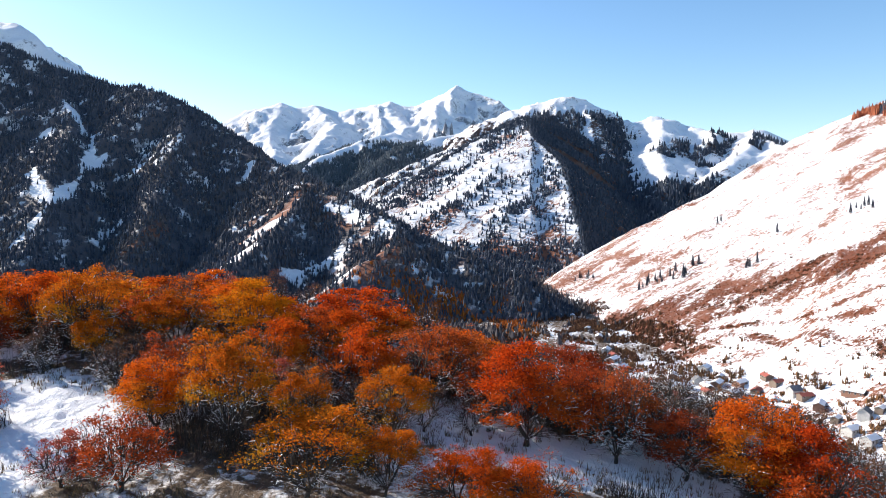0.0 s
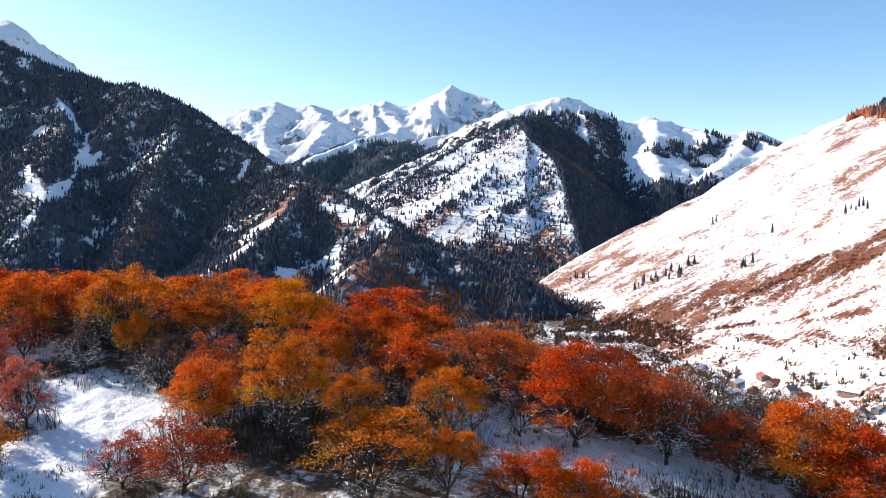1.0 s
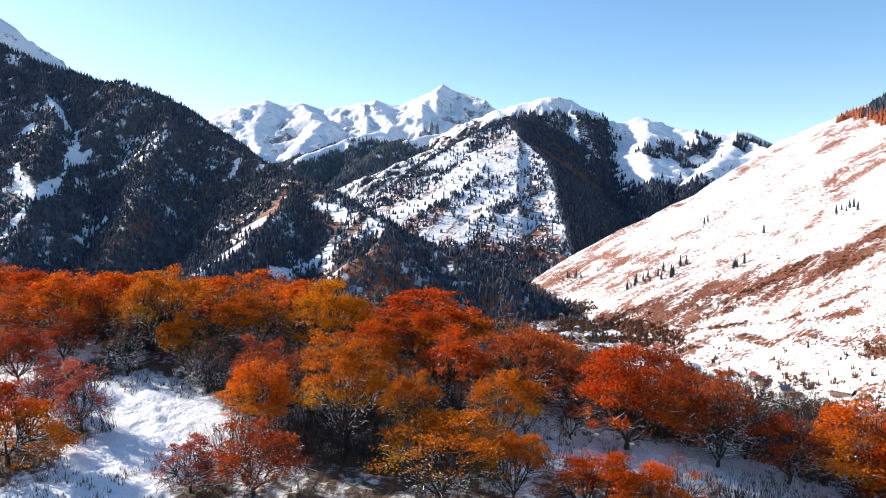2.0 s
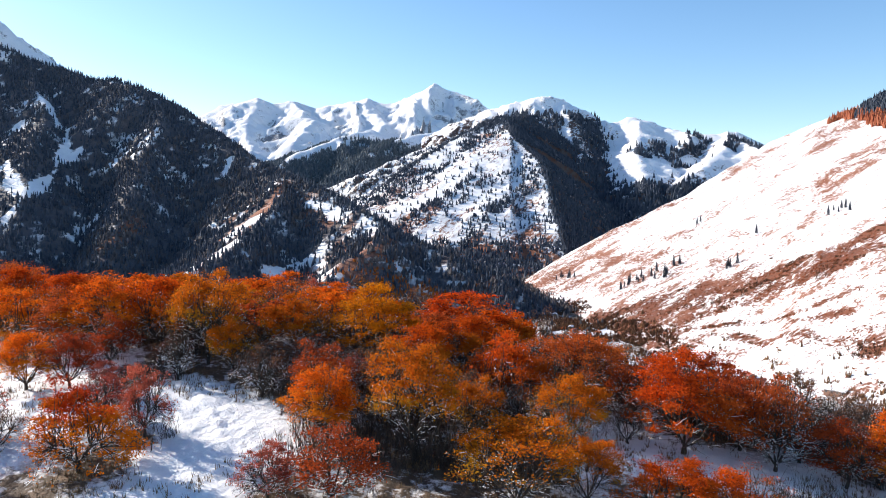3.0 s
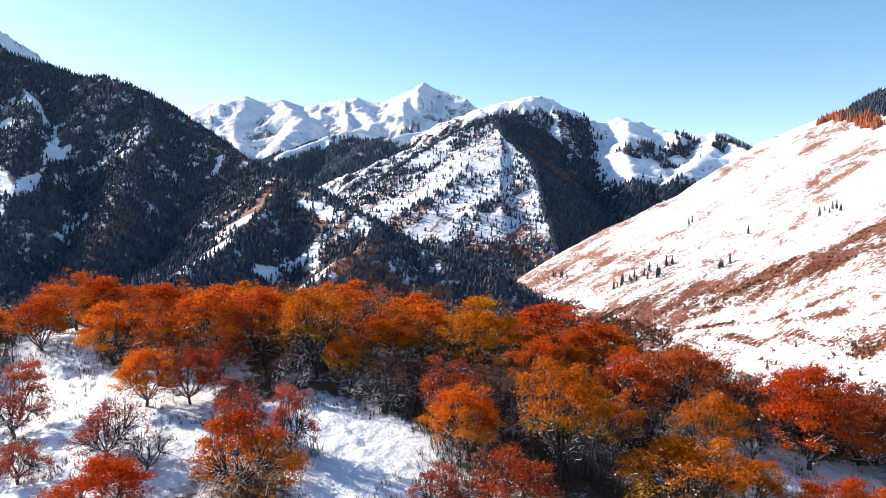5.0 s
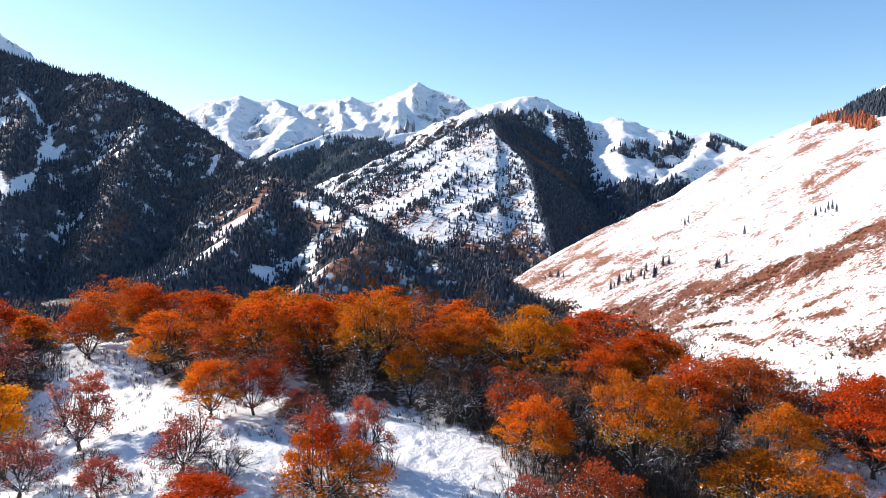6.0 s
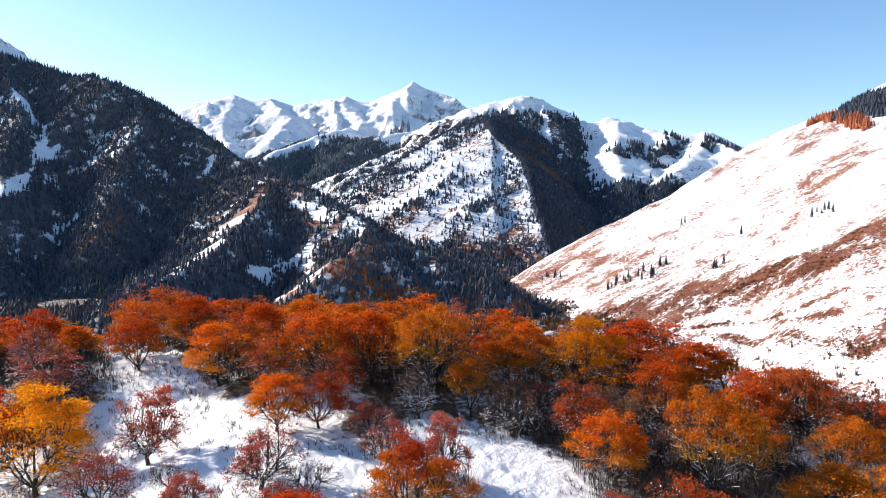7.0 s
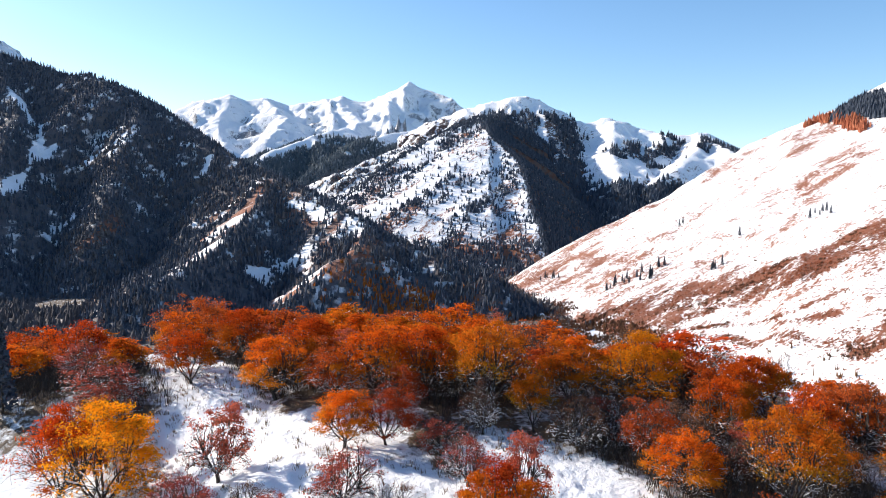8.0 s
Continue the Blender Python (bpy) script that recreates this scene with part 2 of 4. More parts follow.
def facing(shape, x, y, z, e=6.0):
    """How much a slope faces the sun: opens grass, thins woods, and darkens ground turned away as painted shade."""
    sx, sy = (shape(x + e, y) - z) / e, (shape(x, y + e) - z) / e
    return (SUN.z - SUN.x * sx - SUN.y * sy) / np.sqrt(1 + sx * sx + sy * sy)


# the ground: one sheet out to the horizon, finer where the orchard stands
angles = np.concatenate([np.linspace(-50, 50, 480), np.linspace(52, 308, 130)[1:-1]])
radii = np.concatenate([np.geomspace(0.02, 22, 34)[:-1], np.geomspace(22, 95, 170)[:-1], np.geomspace(95, 4900, 110)])
ga, gr = np.meshgrid(np.radians(angles), radii)
gx, gy = np.sin(ga) * gr - 14, np.cos(ga) * gr


CLEARINGS = [[(-67.7, 108.0, 0), (-41.8, 51.3, 0), (-36.9, 44.1, 0), (-35.5, 38.9, 0), (-35.6, 35.6, 0)],
             [(-21.3, 40.5, 0), (-18.8, 37.4, 0), (-18.5, 35.1, 0)],
             [(-23.4, 40.6, 0), (-19.2, 36.9, 0), (-20.0, 33.6, 0), (-20.1, 29.9, 0)],
             [(-0.3, 41.0, 0), (2.2, 38.4, 0), (7.5, 37.7, 0), (13.1, 36.3, 0)],
             [(-42.7, 50.7, 0), (-38.2, 44.7, 0), (-30.2, 38.4, 0)],
             [(-32.1, 42.9, 0), (-29.2, 36.1, 0)]]


def to_clearing(x, y):
    best = np.full(x.shape, 1e9)
    for line in CLEARINGS:
        best = np.minimum(best, away(x, y, line)[0])
    return best


def open_snow(x, y):
    """1 in the clearings of the orchard wood, 0 under its trees."""
    best = to_clearing(x, y)
    best = np.minimum(best, 1.5 + 6 * (1 - smooth(-x, 25, 30) * smooth(-y, -52, -47)))
    return 1 - smooth(best + 2.5 * (fbm(x, y, 4, 3, 41) - 0.5), 1.6, 4.0)


def ground_thaw_shade(x, y):
    # bare litter under the orchard trees also carries their shade as colour
    orchard = smooth(y, 12, 30) * smooth(-y, -100, -80) * smooth(x, -110, -80) * smooth(-x, -45, -25)
    # valley floor darkened for its woods and for the left mountain's shadow
    floor_wood_shade = smooth(y, 330, 520) * np.maximum(smooth(y, 780, 880), 0.35 + 0.65 * smooth(140 - 0.05 * y - x, -20, 60)) * smooth(-y, -1700, -1400)
    return orchard * (0.70 * (1 - open_snow(x, y)) - 0.03) + 0.75 * floor_wood_shade * smooth(y - 0.9 * x, 430, 520) + 0.55 * smooth(x, 70, 100) * smooth(-x, -235, -200) * smooth(y, 400, 460) * smooth(-y, -950, -800) * smooth(fbm(x, y, 26, 4, 87), 0.36, 0.56)


ground = sheet("ground", gx, gy, relief(gx, gy), M_GROUND, "snowy hilltop and valley floor with dry grass", True, ground_thaw_shade(gx, gy))

LEFT = [(0.72, [(-1691, 1843, 587), (-1280, 1794, 491), (-1020, 1700, 394), (-850, 1643, 324), (-694, 1587, 274), (-634, 1561, 272), (-523, 1496, 224), (-424, 1431, 160), (-352, 1366, 119), (-272, 1284, 77)]),
        (0.70, [(-272, 1284, 77), (-207, 1195, 60), (-139, 1096, 24), (-64, 988, -13), (-18, 943, -34), (39, 897, -50), (98, 861, -68)]),
        (0.62, [(-222, 1177, 52), (-243, 997, -19), (-256, 880, -53), (-271, 782, -73)]),
        (0.60, [(-64, 988, -13), (-61, 881, -34), (-94, 836, -54), (-135, 772, -87)]),
        (0.66, [(-523, 1496, 224), (-471, 1259, 80), (-448, 1040, -36)]),
        (0.66, [(-850, 1643, 324), (-737, 1442, 201), (-614, 1151, 48), (-561, 969, -48)])]
SUNNY = [(89, 983, -103), (146, 1064, -87), (241, 1123, -47), (335, 1117, -2), (399, 1106, 32), (486, 1131, 82), (549, 1155, 117), (602, 1138, 145), (666, 1105, 177), (834, 1127, 253)]
PYRAMID = [(0.35, 0.92, [(234, 1972, 204), (288, 1800, 123), (288, 1663, 51), (276, 1491, -28), (262, 1338, -76)]),
           (0.45, 0.80, [(335, 2403, 315), (250, 2224, 282), (234, 1972, 204)]),
           (0.62, 0.13, [(250, 2224, 286), (122, 2088, 221), (9, 1933, 139), (-115, 1769, 42), (-211, 1660, -20)]),
           (0.62, 0.14, [(234, 1972, 204), (143, 1826, 118), (47, 1680, 32), (-58, 1516, -56)])]
SADDLE = [(0.60, [(164, 2801, 325), (253, 2714, 352), (370, 2654, 379), (437, 2628, 392), (493, 2628, 388), (582, 2598, 340), (668, 2578, 294), (757, 2580, 318), (842, 2534, 285), (906, 2443, 245), (964, 2397, 219), (1000, 2354, 230), (1021, 2219, 187), (1049, 2039, 122)]),
          (0.70, [(493, 2628, 388), (483, 2400, 262), (462, 2126, 111)]),
          (0.50, [(757, 2580, 318), (691, 2308, 204), (624, 2037, 91), (522, 1766, -8)]),
          (0.55, [(1000, 2354, 230), (832, 2127, 127), (672, 1902, 42)])]
BELT = [(0.60, [(86, 3111, 335), (-55, 2976, 299), (-181, 2796, 239), (-276, 2481, 127), (-328, 2300, 48)]),
        (0.58, [(-213, 3288, 354), (-340, 3064, 295), (-462, 2795, 217), (-515, 2525, 129), (-559, 2300, 48)]),
        (0.58, [(-340, 3064, 295), (-270, 2703, 158), (-309, 2433, 59)])]
RANGE = [(0.62, [(-1426, 3815, 292), (-1174, 3868, 453), (-1067, 3917, 527), (-881, 3963, 575), (-805, 3962, 545), (-691, 4007, 566), (-552, 4005, 526), (-427, 3989, 558), (-288, 3981, 581), (-149, 3962, 554), (3, 3957, 618), (73, 3950, 672), (200, 3937, 575), (320, 3916, 512), (518, 3823, 424)]),
         (0.62, [(-881, 3963, 575), (-860, 3554, 368), (-750, 3193, 234)]),
         (0.60, [(-288, 3981, 581), (-189, 3557, 409), (-207, 3196, 283)]),
         (0.60, [(73, 3950, 661), (-39, 3649, 489), (-10, 3286, 316)]),
         (0.60, [(-691, 4007, 566), (-511, 3601, 414), (-560, 3239, 262)])]
PEAK_LEFT = [(0.7, [(-2360, 2957, 757), (-1908, 2958, 780), (-1746, 2912, 746), (-1679, 2912, 741), (-1587, 2865, 686), (-1476, 2816, 603), (-1325, 2767, 513), (-1077, 2670, 361)])]
FAR_RIGHT = [(0.55, [(1167, 3818, 336), (1432, 3821, 401), (1653, 3823, 427), (2954, 6219, 606), (1962, 3548, 259)])]


def left_shape(x, y):
    return ridges(x, y, LEFT, 70, 0.6, 22, 3, 22)


def sunny_shape(x, y):
    face = -285.5 + 0.52 * x + 0.103 * y
    ribs = fbm(x * 0.86 - y * 0.5, (x * 0.5 + y * 0.86) * 0.3, 70, 4, 21, True) - 0.6
    face = face + 9 * ribs + 6 * (fbm(x, y, 160, 3, 22) - 0.5)
    crest_y = np.interp(x, [p[0] for p in SUNNY], [p[1] for p in SUNNY])
    return np.minimum(face, np.interp(x, [p[0] for p in SUNNY], [p[2] for p in SUNNY]) + 3 * ribs - 0.55 * (y - crest_y))


def pyramid_shape(x, y):
    u, v = x * 0.93 - y * 0.36, (x * 0.36 + y * 0.93) * 0.3
    beyond = np.maximum(0, -away(x, y, PYRAMID[2][-1])[3] - 8)       # the gentle flank ends at the left crest
    front = ridges(x, y, PYRAMID[:1], 80, 0.5, 22, 5, 14) - 0.75 * beyond
    whole = np.maximum(front, ridges(x, y, PYRAMID[1:], 80, 0.5, 22, 5, 14)) + 9 * (fbm(u, v, 42, 5, 6, True) - 0.6)
    d, high, along, side = away(x, y, PYRAMID[1][-1] + PYRAMID[0][-1][1:])      # the steep side falls away behind the front crest
    ribs = fbm(along, d * 0.2, 70, 4, 9, True) - 0.6
    fall = high + 8 - 0.64 * d * (1 - 0.4 * ribs)
    return np.where(side > 0, np.minimum(whole, fall), whole)


def saddle_shape(x, y):
    return ridges(x, y, SADDLE, 70, 0.9, 25, 8, 60) + 16 * fbm(x, y, 45, 4, 58, True) + 8


def belt_shape(x, y):
    return ridges(x, y, BELT, 120, 0.8, 35, 11, 45)


def range_shape(x, y):
    return ridges(x, y, RANGE, 110, 1.1, 35, 14, 110) + 38 * (fbm(x, y, 70, 5, 15, True) - 0.55) * smooth(away(x, y, RANGE[0][-1])[0], 20, 150) + 8


def peak_left_shape(x, y):
    return ridges(x, y, PEAK_LEFT, 110, 0.9, 30, 17, 110)


def far_right_shape(x, y):
    return ridges(x, y, FAR_RIGHT, 200, 0.4, 30, 19, 20)


GULLIES = [[(-777, 1508, 234), (-730, 1450, 195), (-685, 1405, 160), (-659, 1382, 140)],
           [(-659, 1382, 140), (-632, 1313, 99), (-613, 1222, 60), (-600, 1160, 40), (-590, 1116, 27), (-591, 1064, 2), (-600, 1000, -20)],
           [(-625, 1345, 125), (-620, 1290, 95)],
           [(-690, 1230, 80), (-646, 1160, 53), (-610, 1115, 30)],
           [(-350, 1334, 90), (-348, 1305, 72), (-345, 1278, 52)]]
SNOW_PATCHES = [[(-488, 1376, 152), (-498, 1330, 120), (-505, 1300, 100)],
                [(-757, 1396, 155), (-750, 1370, 140)],
                [(-540, 1335, 118), (-548, 1300, 98)]]
LIT_FLANKS = [[(-244, 1045, -15), (-250, 970, -35), (-261, 905, -54), (-263, 820, -66)],
              [(-118, 1015, -28), (-135, 975, -52), (-165, 950, -66), (-192, 905, -72)],
              [(-171, 1108, 2), (-142, 1078, -5), (-114, 1043, -10)]]


DRY_SPURS = [[(-39, 931, -38), (-58, 879, -39), (-70, 850, -50), (-93, 822, -61), (-127, 815, -76)],
             [(-221, 1180, 34), (-228, 1120, 14), (-240, 1060, -8), (-254, 960, -38), (-264, 840, -64)],
             [(-426, 1107, -18), (-436, 1050, -35), (-446, 1010, -54)]]


def near_line(x, y, lines, width):
    best = np.full(x.shape, 1e9)
    for line in lines:
        best = np.minimum(best, away(x, y, line)[0])
    return smooth(best + (fbm(x, y, 30, 4, 31) - 0.5) * 3.0 * width, width * 0.6, width * 1.3)


BANDS = [(52, [(150, 790, -118), (165, 740, -119), (190, 705, -112), (210, 668, -106)]),
         (34, [(184, 775, -109), (222, 752, -90), (250, 738, -79), (274, 722, -70), (300, 697, -60)]),
         (28, [(300, 697, -60), (323, 664, -52), (349, 639, -38), (387, 632, -18), (430, 628, 5), (520, 612, 50)]),
         (10, [(215, 700, -100), (235, 690, -93), (258, 663, -86), (282, 646, -76), (305, 640, -64)]),
         (4, [(286, 574, -80), (298, 554, -72), (315, 537, -65)]),
         (8, [(268, 552, -90), (290, 502, -82), (306, 482, -74)]),
         (5, [(238, 640, -98), (268, 602, -88), (300, 578, -74), (332, 560, -60)]),
         (6, [(300, 522, -74), (318, 492, -68), (338, 470, -60)]),
         (6, [(248, 600, -97), (260, 560, -96), (272, 520, -92)])]
GRASSY = [(26, [(520, 870, 74), (480, 840, 50), (440, 795, 24)]),
          (14, [(425, 775, 12), (377, 731, -14)]),
          (24, [(150, 1045, -96), (215, 1010, -70), (262, 925, -52), (290, 880, -45)]),
          (20, [(180, 960, -88), (232, 925, -68), (262, 850, -60)]),
          (16, [(264, 1085, -36), (349, 1080, 8), (427, 1065, 47), (524, 1100, 102)]),
          (22, [(560, 1010, 115), (593, 1060, 135), (640, 1000, 150)])]


def left_open(x, y, z):
    """1 on the sunny sides of the lower spurs, which stay open grass."""
    lit = np.zeros(x.shape)
    near = y < 1260
    lit[near] = facing(left_shape, x[near], y[near], z[near], 10.0)
    return smooth(lit, 0.24, 0.44) * smooth(-y, -1250, -1050) * smooth(x, -380, -280) * smooth(fbm(x, y, 45, 4, 39), 0.38, 0.54)


OPEN_GRASS = {}


def left_thaw(x, y, z):
    OPEN_GRASS[x.shape] = left_open(x, y, z)
    patchy = smooth(fbm(x, y, 14, 3, 45), 0.30, 0.50)
    snow = np.minimum(near_line(x, y, GULLIES, 7), np.minimum(0.25 + 0.75 * near_line(x, y, LIT_FLANKS, 11) * patchy + 0.4 * (1 - patchy), 0.3 + 0.7 * near_line(x, y, SNOW_PATCHES, 13)))
    return -0.7 + 1.55 * np.minimum(snow, 1) + 1.3 * (fbm(x, y, 26, 5, 35) - 0.51) - 0.45 * OPEN_GRASS[x.shape] + (0.35 + 0.45 * smooth(y, 960, 1060)) * (1 - near_line(x, y, DRY_SPURS, 11)) * smooth(fbm(x, y, 16, 3, 46), 0.35, 0.6)


def left_dry(x, y):
    spur = (1 - near_line(x, y, DRY_SPURS, 12)) * smooth(fbm(x, y, 22, 4, 38), 0.25, 0.5)
    return np.maximum(spur, OPEN_GRASS[x.shape])


def banded(x, y, bands, ragged):
    best = np.zeros(x.shape)
    x, y = x + 40 * (fbm(x, y, 110, 3, 34) - 0.5), y + 40 * (fbm(x, y, 110, 3, 32) - 0.5)
    for width, line in bands:
        d = away(x, y, line)[0] + (fbm(x * 0.45, y, 40, 5, 36) - 0.5) * ragged * width
        best = np.maximum(best, 1 - smooth(d, width * 0.4, width * 1.35))
    return best


def brown(x, y):
    """0 to 1: the scrubby bands of the sunny slope."""
    return banded(x, y, BANDS, 3.0)


def sunny_thaw(x, y, z):
    scrubby, grassy = brown(x, y), banded(x, y, GRASSY, 4.0)
    fall = fbm(x * 0.3 + y * 0.06, y - 0.2 * x, 26, 5, 37)
    speck = fbm(x * 0.7, y, 10, 3, 40)
    return 0.80 * scrubby + 0.62 * grassy - 0.06 + 0.12 * smooth(-y, -700, -620) + 1.3 * (fall - 0.5) + (1.6 + 1.0 * scrubby) * (speck - 0.5) + 0.40 * smooth(-z, 0, 70) * smooth(y, 640, 740)


def sunny_dry(x, y):
    """Rusty grass above, darker soil in the scrub."""
    return np.clip(0.85 - 0.6 * brown(x, y) + 1.2 * (fbm(x, y, 30, 3, 43) - 0.5), 0, 1)


def pyramid_face(x, y):
    """1 on the open snow face in front of the pyramid's left crest."""
    u = x + 60 * (fbm(x, y, 120, 4, 53) - 0.5)
    return smooth(-away(u, y, PYRAMID[0][-1])[3], -5, 25) * smooth(away(x, y, PYRAMID[2][-1])[3], -8, 12) * smooth(-y, -2180, -2080)


def pyramid_bands(x, y):
    """Bands of wood that run slantwise down the face, thickest under the left crest and along its foot."""
    across, along = 0.85 * x - 0.53 * y, 0.53 * x + 0.85 * y
    stripe = fbm(across, along * 0.22, 62, 4, 54)
    under = smooth(-away(x, y, PYRAMID[2][-1])[0], -150, -30)
    near_edge = smooth(-away(x, y, PYRAMID[0][-1])[0], -60, -10) * smooth(-y, -1700, -1500)
    return smooth(stripe + 0.16 * under + 0.05 * near_edge, 0.51, 0.60)


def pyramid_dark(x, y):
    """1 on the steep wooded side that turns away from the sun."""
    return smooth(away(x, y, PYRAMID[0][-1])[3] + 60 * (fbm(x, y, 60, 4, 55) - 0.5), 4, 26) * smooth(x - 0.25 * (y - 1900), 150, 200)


def pyramid_thaw_shade(x, y, z):
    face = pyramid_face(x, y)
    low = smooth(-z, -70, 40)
    # the steep side loses its snow, so its shade is in the ground colour
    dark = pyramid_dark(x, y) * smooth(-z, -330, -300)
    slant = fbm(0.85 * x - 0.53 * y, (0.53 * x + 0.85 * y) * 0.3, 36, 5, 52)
    # elsewhere too, soil shows by sun direction, as shade put into the colour
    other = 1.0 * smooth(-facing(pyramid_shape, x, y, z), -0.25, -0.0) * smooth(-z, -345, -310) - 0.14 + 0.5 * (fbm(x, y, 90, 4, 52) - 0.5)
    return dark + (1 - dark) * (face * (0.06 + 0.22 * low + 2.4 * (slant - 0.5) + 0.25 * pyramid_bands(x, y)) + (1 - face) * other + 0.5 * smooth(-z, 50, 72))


def pyramid_dry(x, y):
    return pyramid_face(x, y)


BOWL = [(629, 2625, 345), (594, 2398, 225), (552, 2126, 111), (447, 1766, -8)]


def saddle_wood(x, y):
    """Dense under the main top, clumps only on the open side."""
    open_side = smooth(away(x, y, BOWL)[3], -20, 30)
    return 1 - open_side * (1 - 0.8 * smooth(fbm(x, y, 110, 4, 62), 0.50, 0.56))


def saddle_low(x, y, z):
    """The wood in the side valley below the saddle, with ground darkened for the broad shade there."""
    return 0.85 * smooth(-z + 90 * (fbm(x, y, 90, 4, 64) - 0.5), -95, -50)


def saddle_thaw_shade(x, y, z):
    # the facing term paints shade: dark soil where the ridge turns from the sun
    return saddle_low(x, y, z) + 0.9 * (fbm(x, y, 50, 4, 65) - 0.5) + 0.9 * saddle_wood(x, y) * smooth(-facing(saddle_shape, x, y, z), -0.4, -0.1) * smooth(-z, -350, -320) - 0.15


def belt_wood(x, y, z):
    """Tongues of wood on the spurs, pointed towards the snow, with white gullies between."""
    spur = fbm(0.93 * x - 0.36 * y, (0.36 * x + 0.93 * y) * 0.12, 95, 3, 67, True)
    return smooth(228 - z + 330 * (spur - 0.55), -15, 40) * (0.15 + 0.85 * smooth(fbm(x, y, 60, 4, 63), 0.30, 0.46)) * smooth(-z, -305, -270)


def belt_thaw(x, y, z):
    return 0.75 * belt_wood(x, y, z) + 0.5 * (fbm(x, y, 45, 4, 68) - 0.5) - 0.15


left_mountain = mountain("mountain_shaded", -1750, 260, 560, 2050, 5, left_shape, M_SHADE, "dark wooded mountainside in shade with snowy gullies", left_thaw, left_dry)
sunny_slope = mountain("sunny_slope", 90, 1250, 380, 1320, 4, sunny_shape, M_SUNNY, "sunlit snowy slope with brown grass and scrub", sunny_thaw, sunny_dry)
pyramid = mountain("mountain_pyramid", -500, 800, 1150, 2750, 6, pyramid_shape, M_PYRAMID, "snow-streaked pyramid mountain with scattered spruces", pyramid_thaw_shade, pyramid_dry)
saddle = mountain("mountain_saddle", 0, 1800, 1500, 3100, 9, saddle_shape, M_PYRAMID, "snowy ridge with dark woods below its top", saddle_thaw_shade)
belt = mountain("mountain_belt", -900, 500, 2100, 3500, 9, belt_shape, M_PYRAMID, "distant wooded spurs with snowy clearings", belt_thaw)
high_range = mountain("snow_range", -1900, 1100, 2900, 4300, 10, range_shape, M_FAR, "high snow-covered mountain range with rocky peaks")
peak_left = mountain("snow_mountain_behind", -3000, -700, 2300, 3400, 14, peak_left_shape, M_FAR, "steep snow peak behind the dark mountain")
far_right = mountain("snow_range_low", 800, 3000, 3000, 4300, 16, far_right_shape, M_FAR, "far rounded snow crest")


# ---- woods on the mountains ----
def wood(name, spots, heights, widths, profile, sides, material, label, seed):
    """Many trees in one mesh: each a stack of ragged cones or lumps, by its profile of (bottom, top, radius)."""
    rng = np.random.default_rng(seed)
    n = len(spots)
    verts, faces, base = [], [], 0
    turn = rng.uniform(0, 6.28, n)
    for bottom, top, radius, *lean in profile:
        ring = []
        ox, oy = [(lean[0] * widths * rng.uniform(-1, 1, n) if lean else 0) for _ in range(2)]
        for k in range(sides):
            a = turn + k * 2 * math.pi / sides
            r = widths * radius * rng.uniform(0.65, 1.25, n)
            ring.append(np.stack([spots[:, 0] + ox + r * np.cos(a), spots[:, 1] + oy + r * np.sin(a),
                                  spots[:, 2] + heights * (bottom + rng.uniform(-0.05, 0.05, n))], -1))
        tip = spots + np.stack([ox + rng.uniform(-0.1, 0.1, n) * widths + ox * 0.6, oy + rng.uniform(-0.1, 0.1, n) * widths + oy * 0.6, heights * top], -1)
        block = np.stack([*ring, tip], 1)
        start = base + np.arange(n) * (sides + 1)
        for k in range(sides):
            faces.append(np.stack([start + k, start + (k + 1) % sides, start + sides], -1))
        verts.append(block.reshape(-1, 3))
        base += n * (sides + 1)
    me = bpy.data.meshes.new(name)
    me.from_pydata(np.concatenate(verts), [], np.concatenate(faces).tolist())
    me.materials.append(material)
    return tagged(new(name, me), label, "trees", kind="stuff")


SPRUCE_FORM = [(0.06, 0.62, 0.5), (0.38, 1.0, 0.34)]
LOW_FORM = [(0.02, 1.0, 0.42, 0.1), (0.05, 0.8, 0.36, 0.35)]
SHRUB_FORM = [(0.02, 1.0, 0.26, 0.1), (0.05, 0.85, 0.24, 0.38), (0.05, 0.7, 0.22, 0.42), (0.0, 0.9, 0.2, 0.4)]


def scatter(count, x0, x1, y0, y1, shape, keep, seed):
    """Spots on a mountain where keep(x, y, z, lit) says so; lit: how much the slope faces the sun."""
    rng = np.random.default_rng(seed)
    x, y = rng.uniform(x0, x1, count), rng.uniform(y0, y1, count)
    z = shape(x, y)
    lit = facing(shape, x, y, z)
    ok = (rng.uniform(0, 1, count) < keep(x, y, z, lit)) & (z > valley(x, y) - 4)
    return np.stack([x, y, z - 0.5], -1)[ok], rng


def left_keep(x, y, z, lit):
    patch = smooth(fbm(x, y, 70, 4, 33), 0.16, 0.36)
    return patch * (0.05 + 0.95 * near_line(x, y, GULLIES, 8)) * (0.2 + 0.8 * near_line(x, y, SNOW_PATCHES, 11)) * (0.25 + 0.75 * near_line(x, y, LIT_FLANKS, 9)) * (0.08 + 0.92 * near_line(x, y, DRY_SPURS, 11)) * (1 - 0.85 * left_open(x, y, z))


spots, rng = scatter(72000, -1300, 250, 680, 1900, left_shape, left_keep, 1)
wood("spruce_wood", spots, 6 + 8 * rng.random(len(spots)) ** 1.7, rng.uniform(3.2, 5.4, len(spots)), SPRUCE_FORM, 4, M_SPRUCE, "dense dark spruce wood on the shaded mountain", 2)
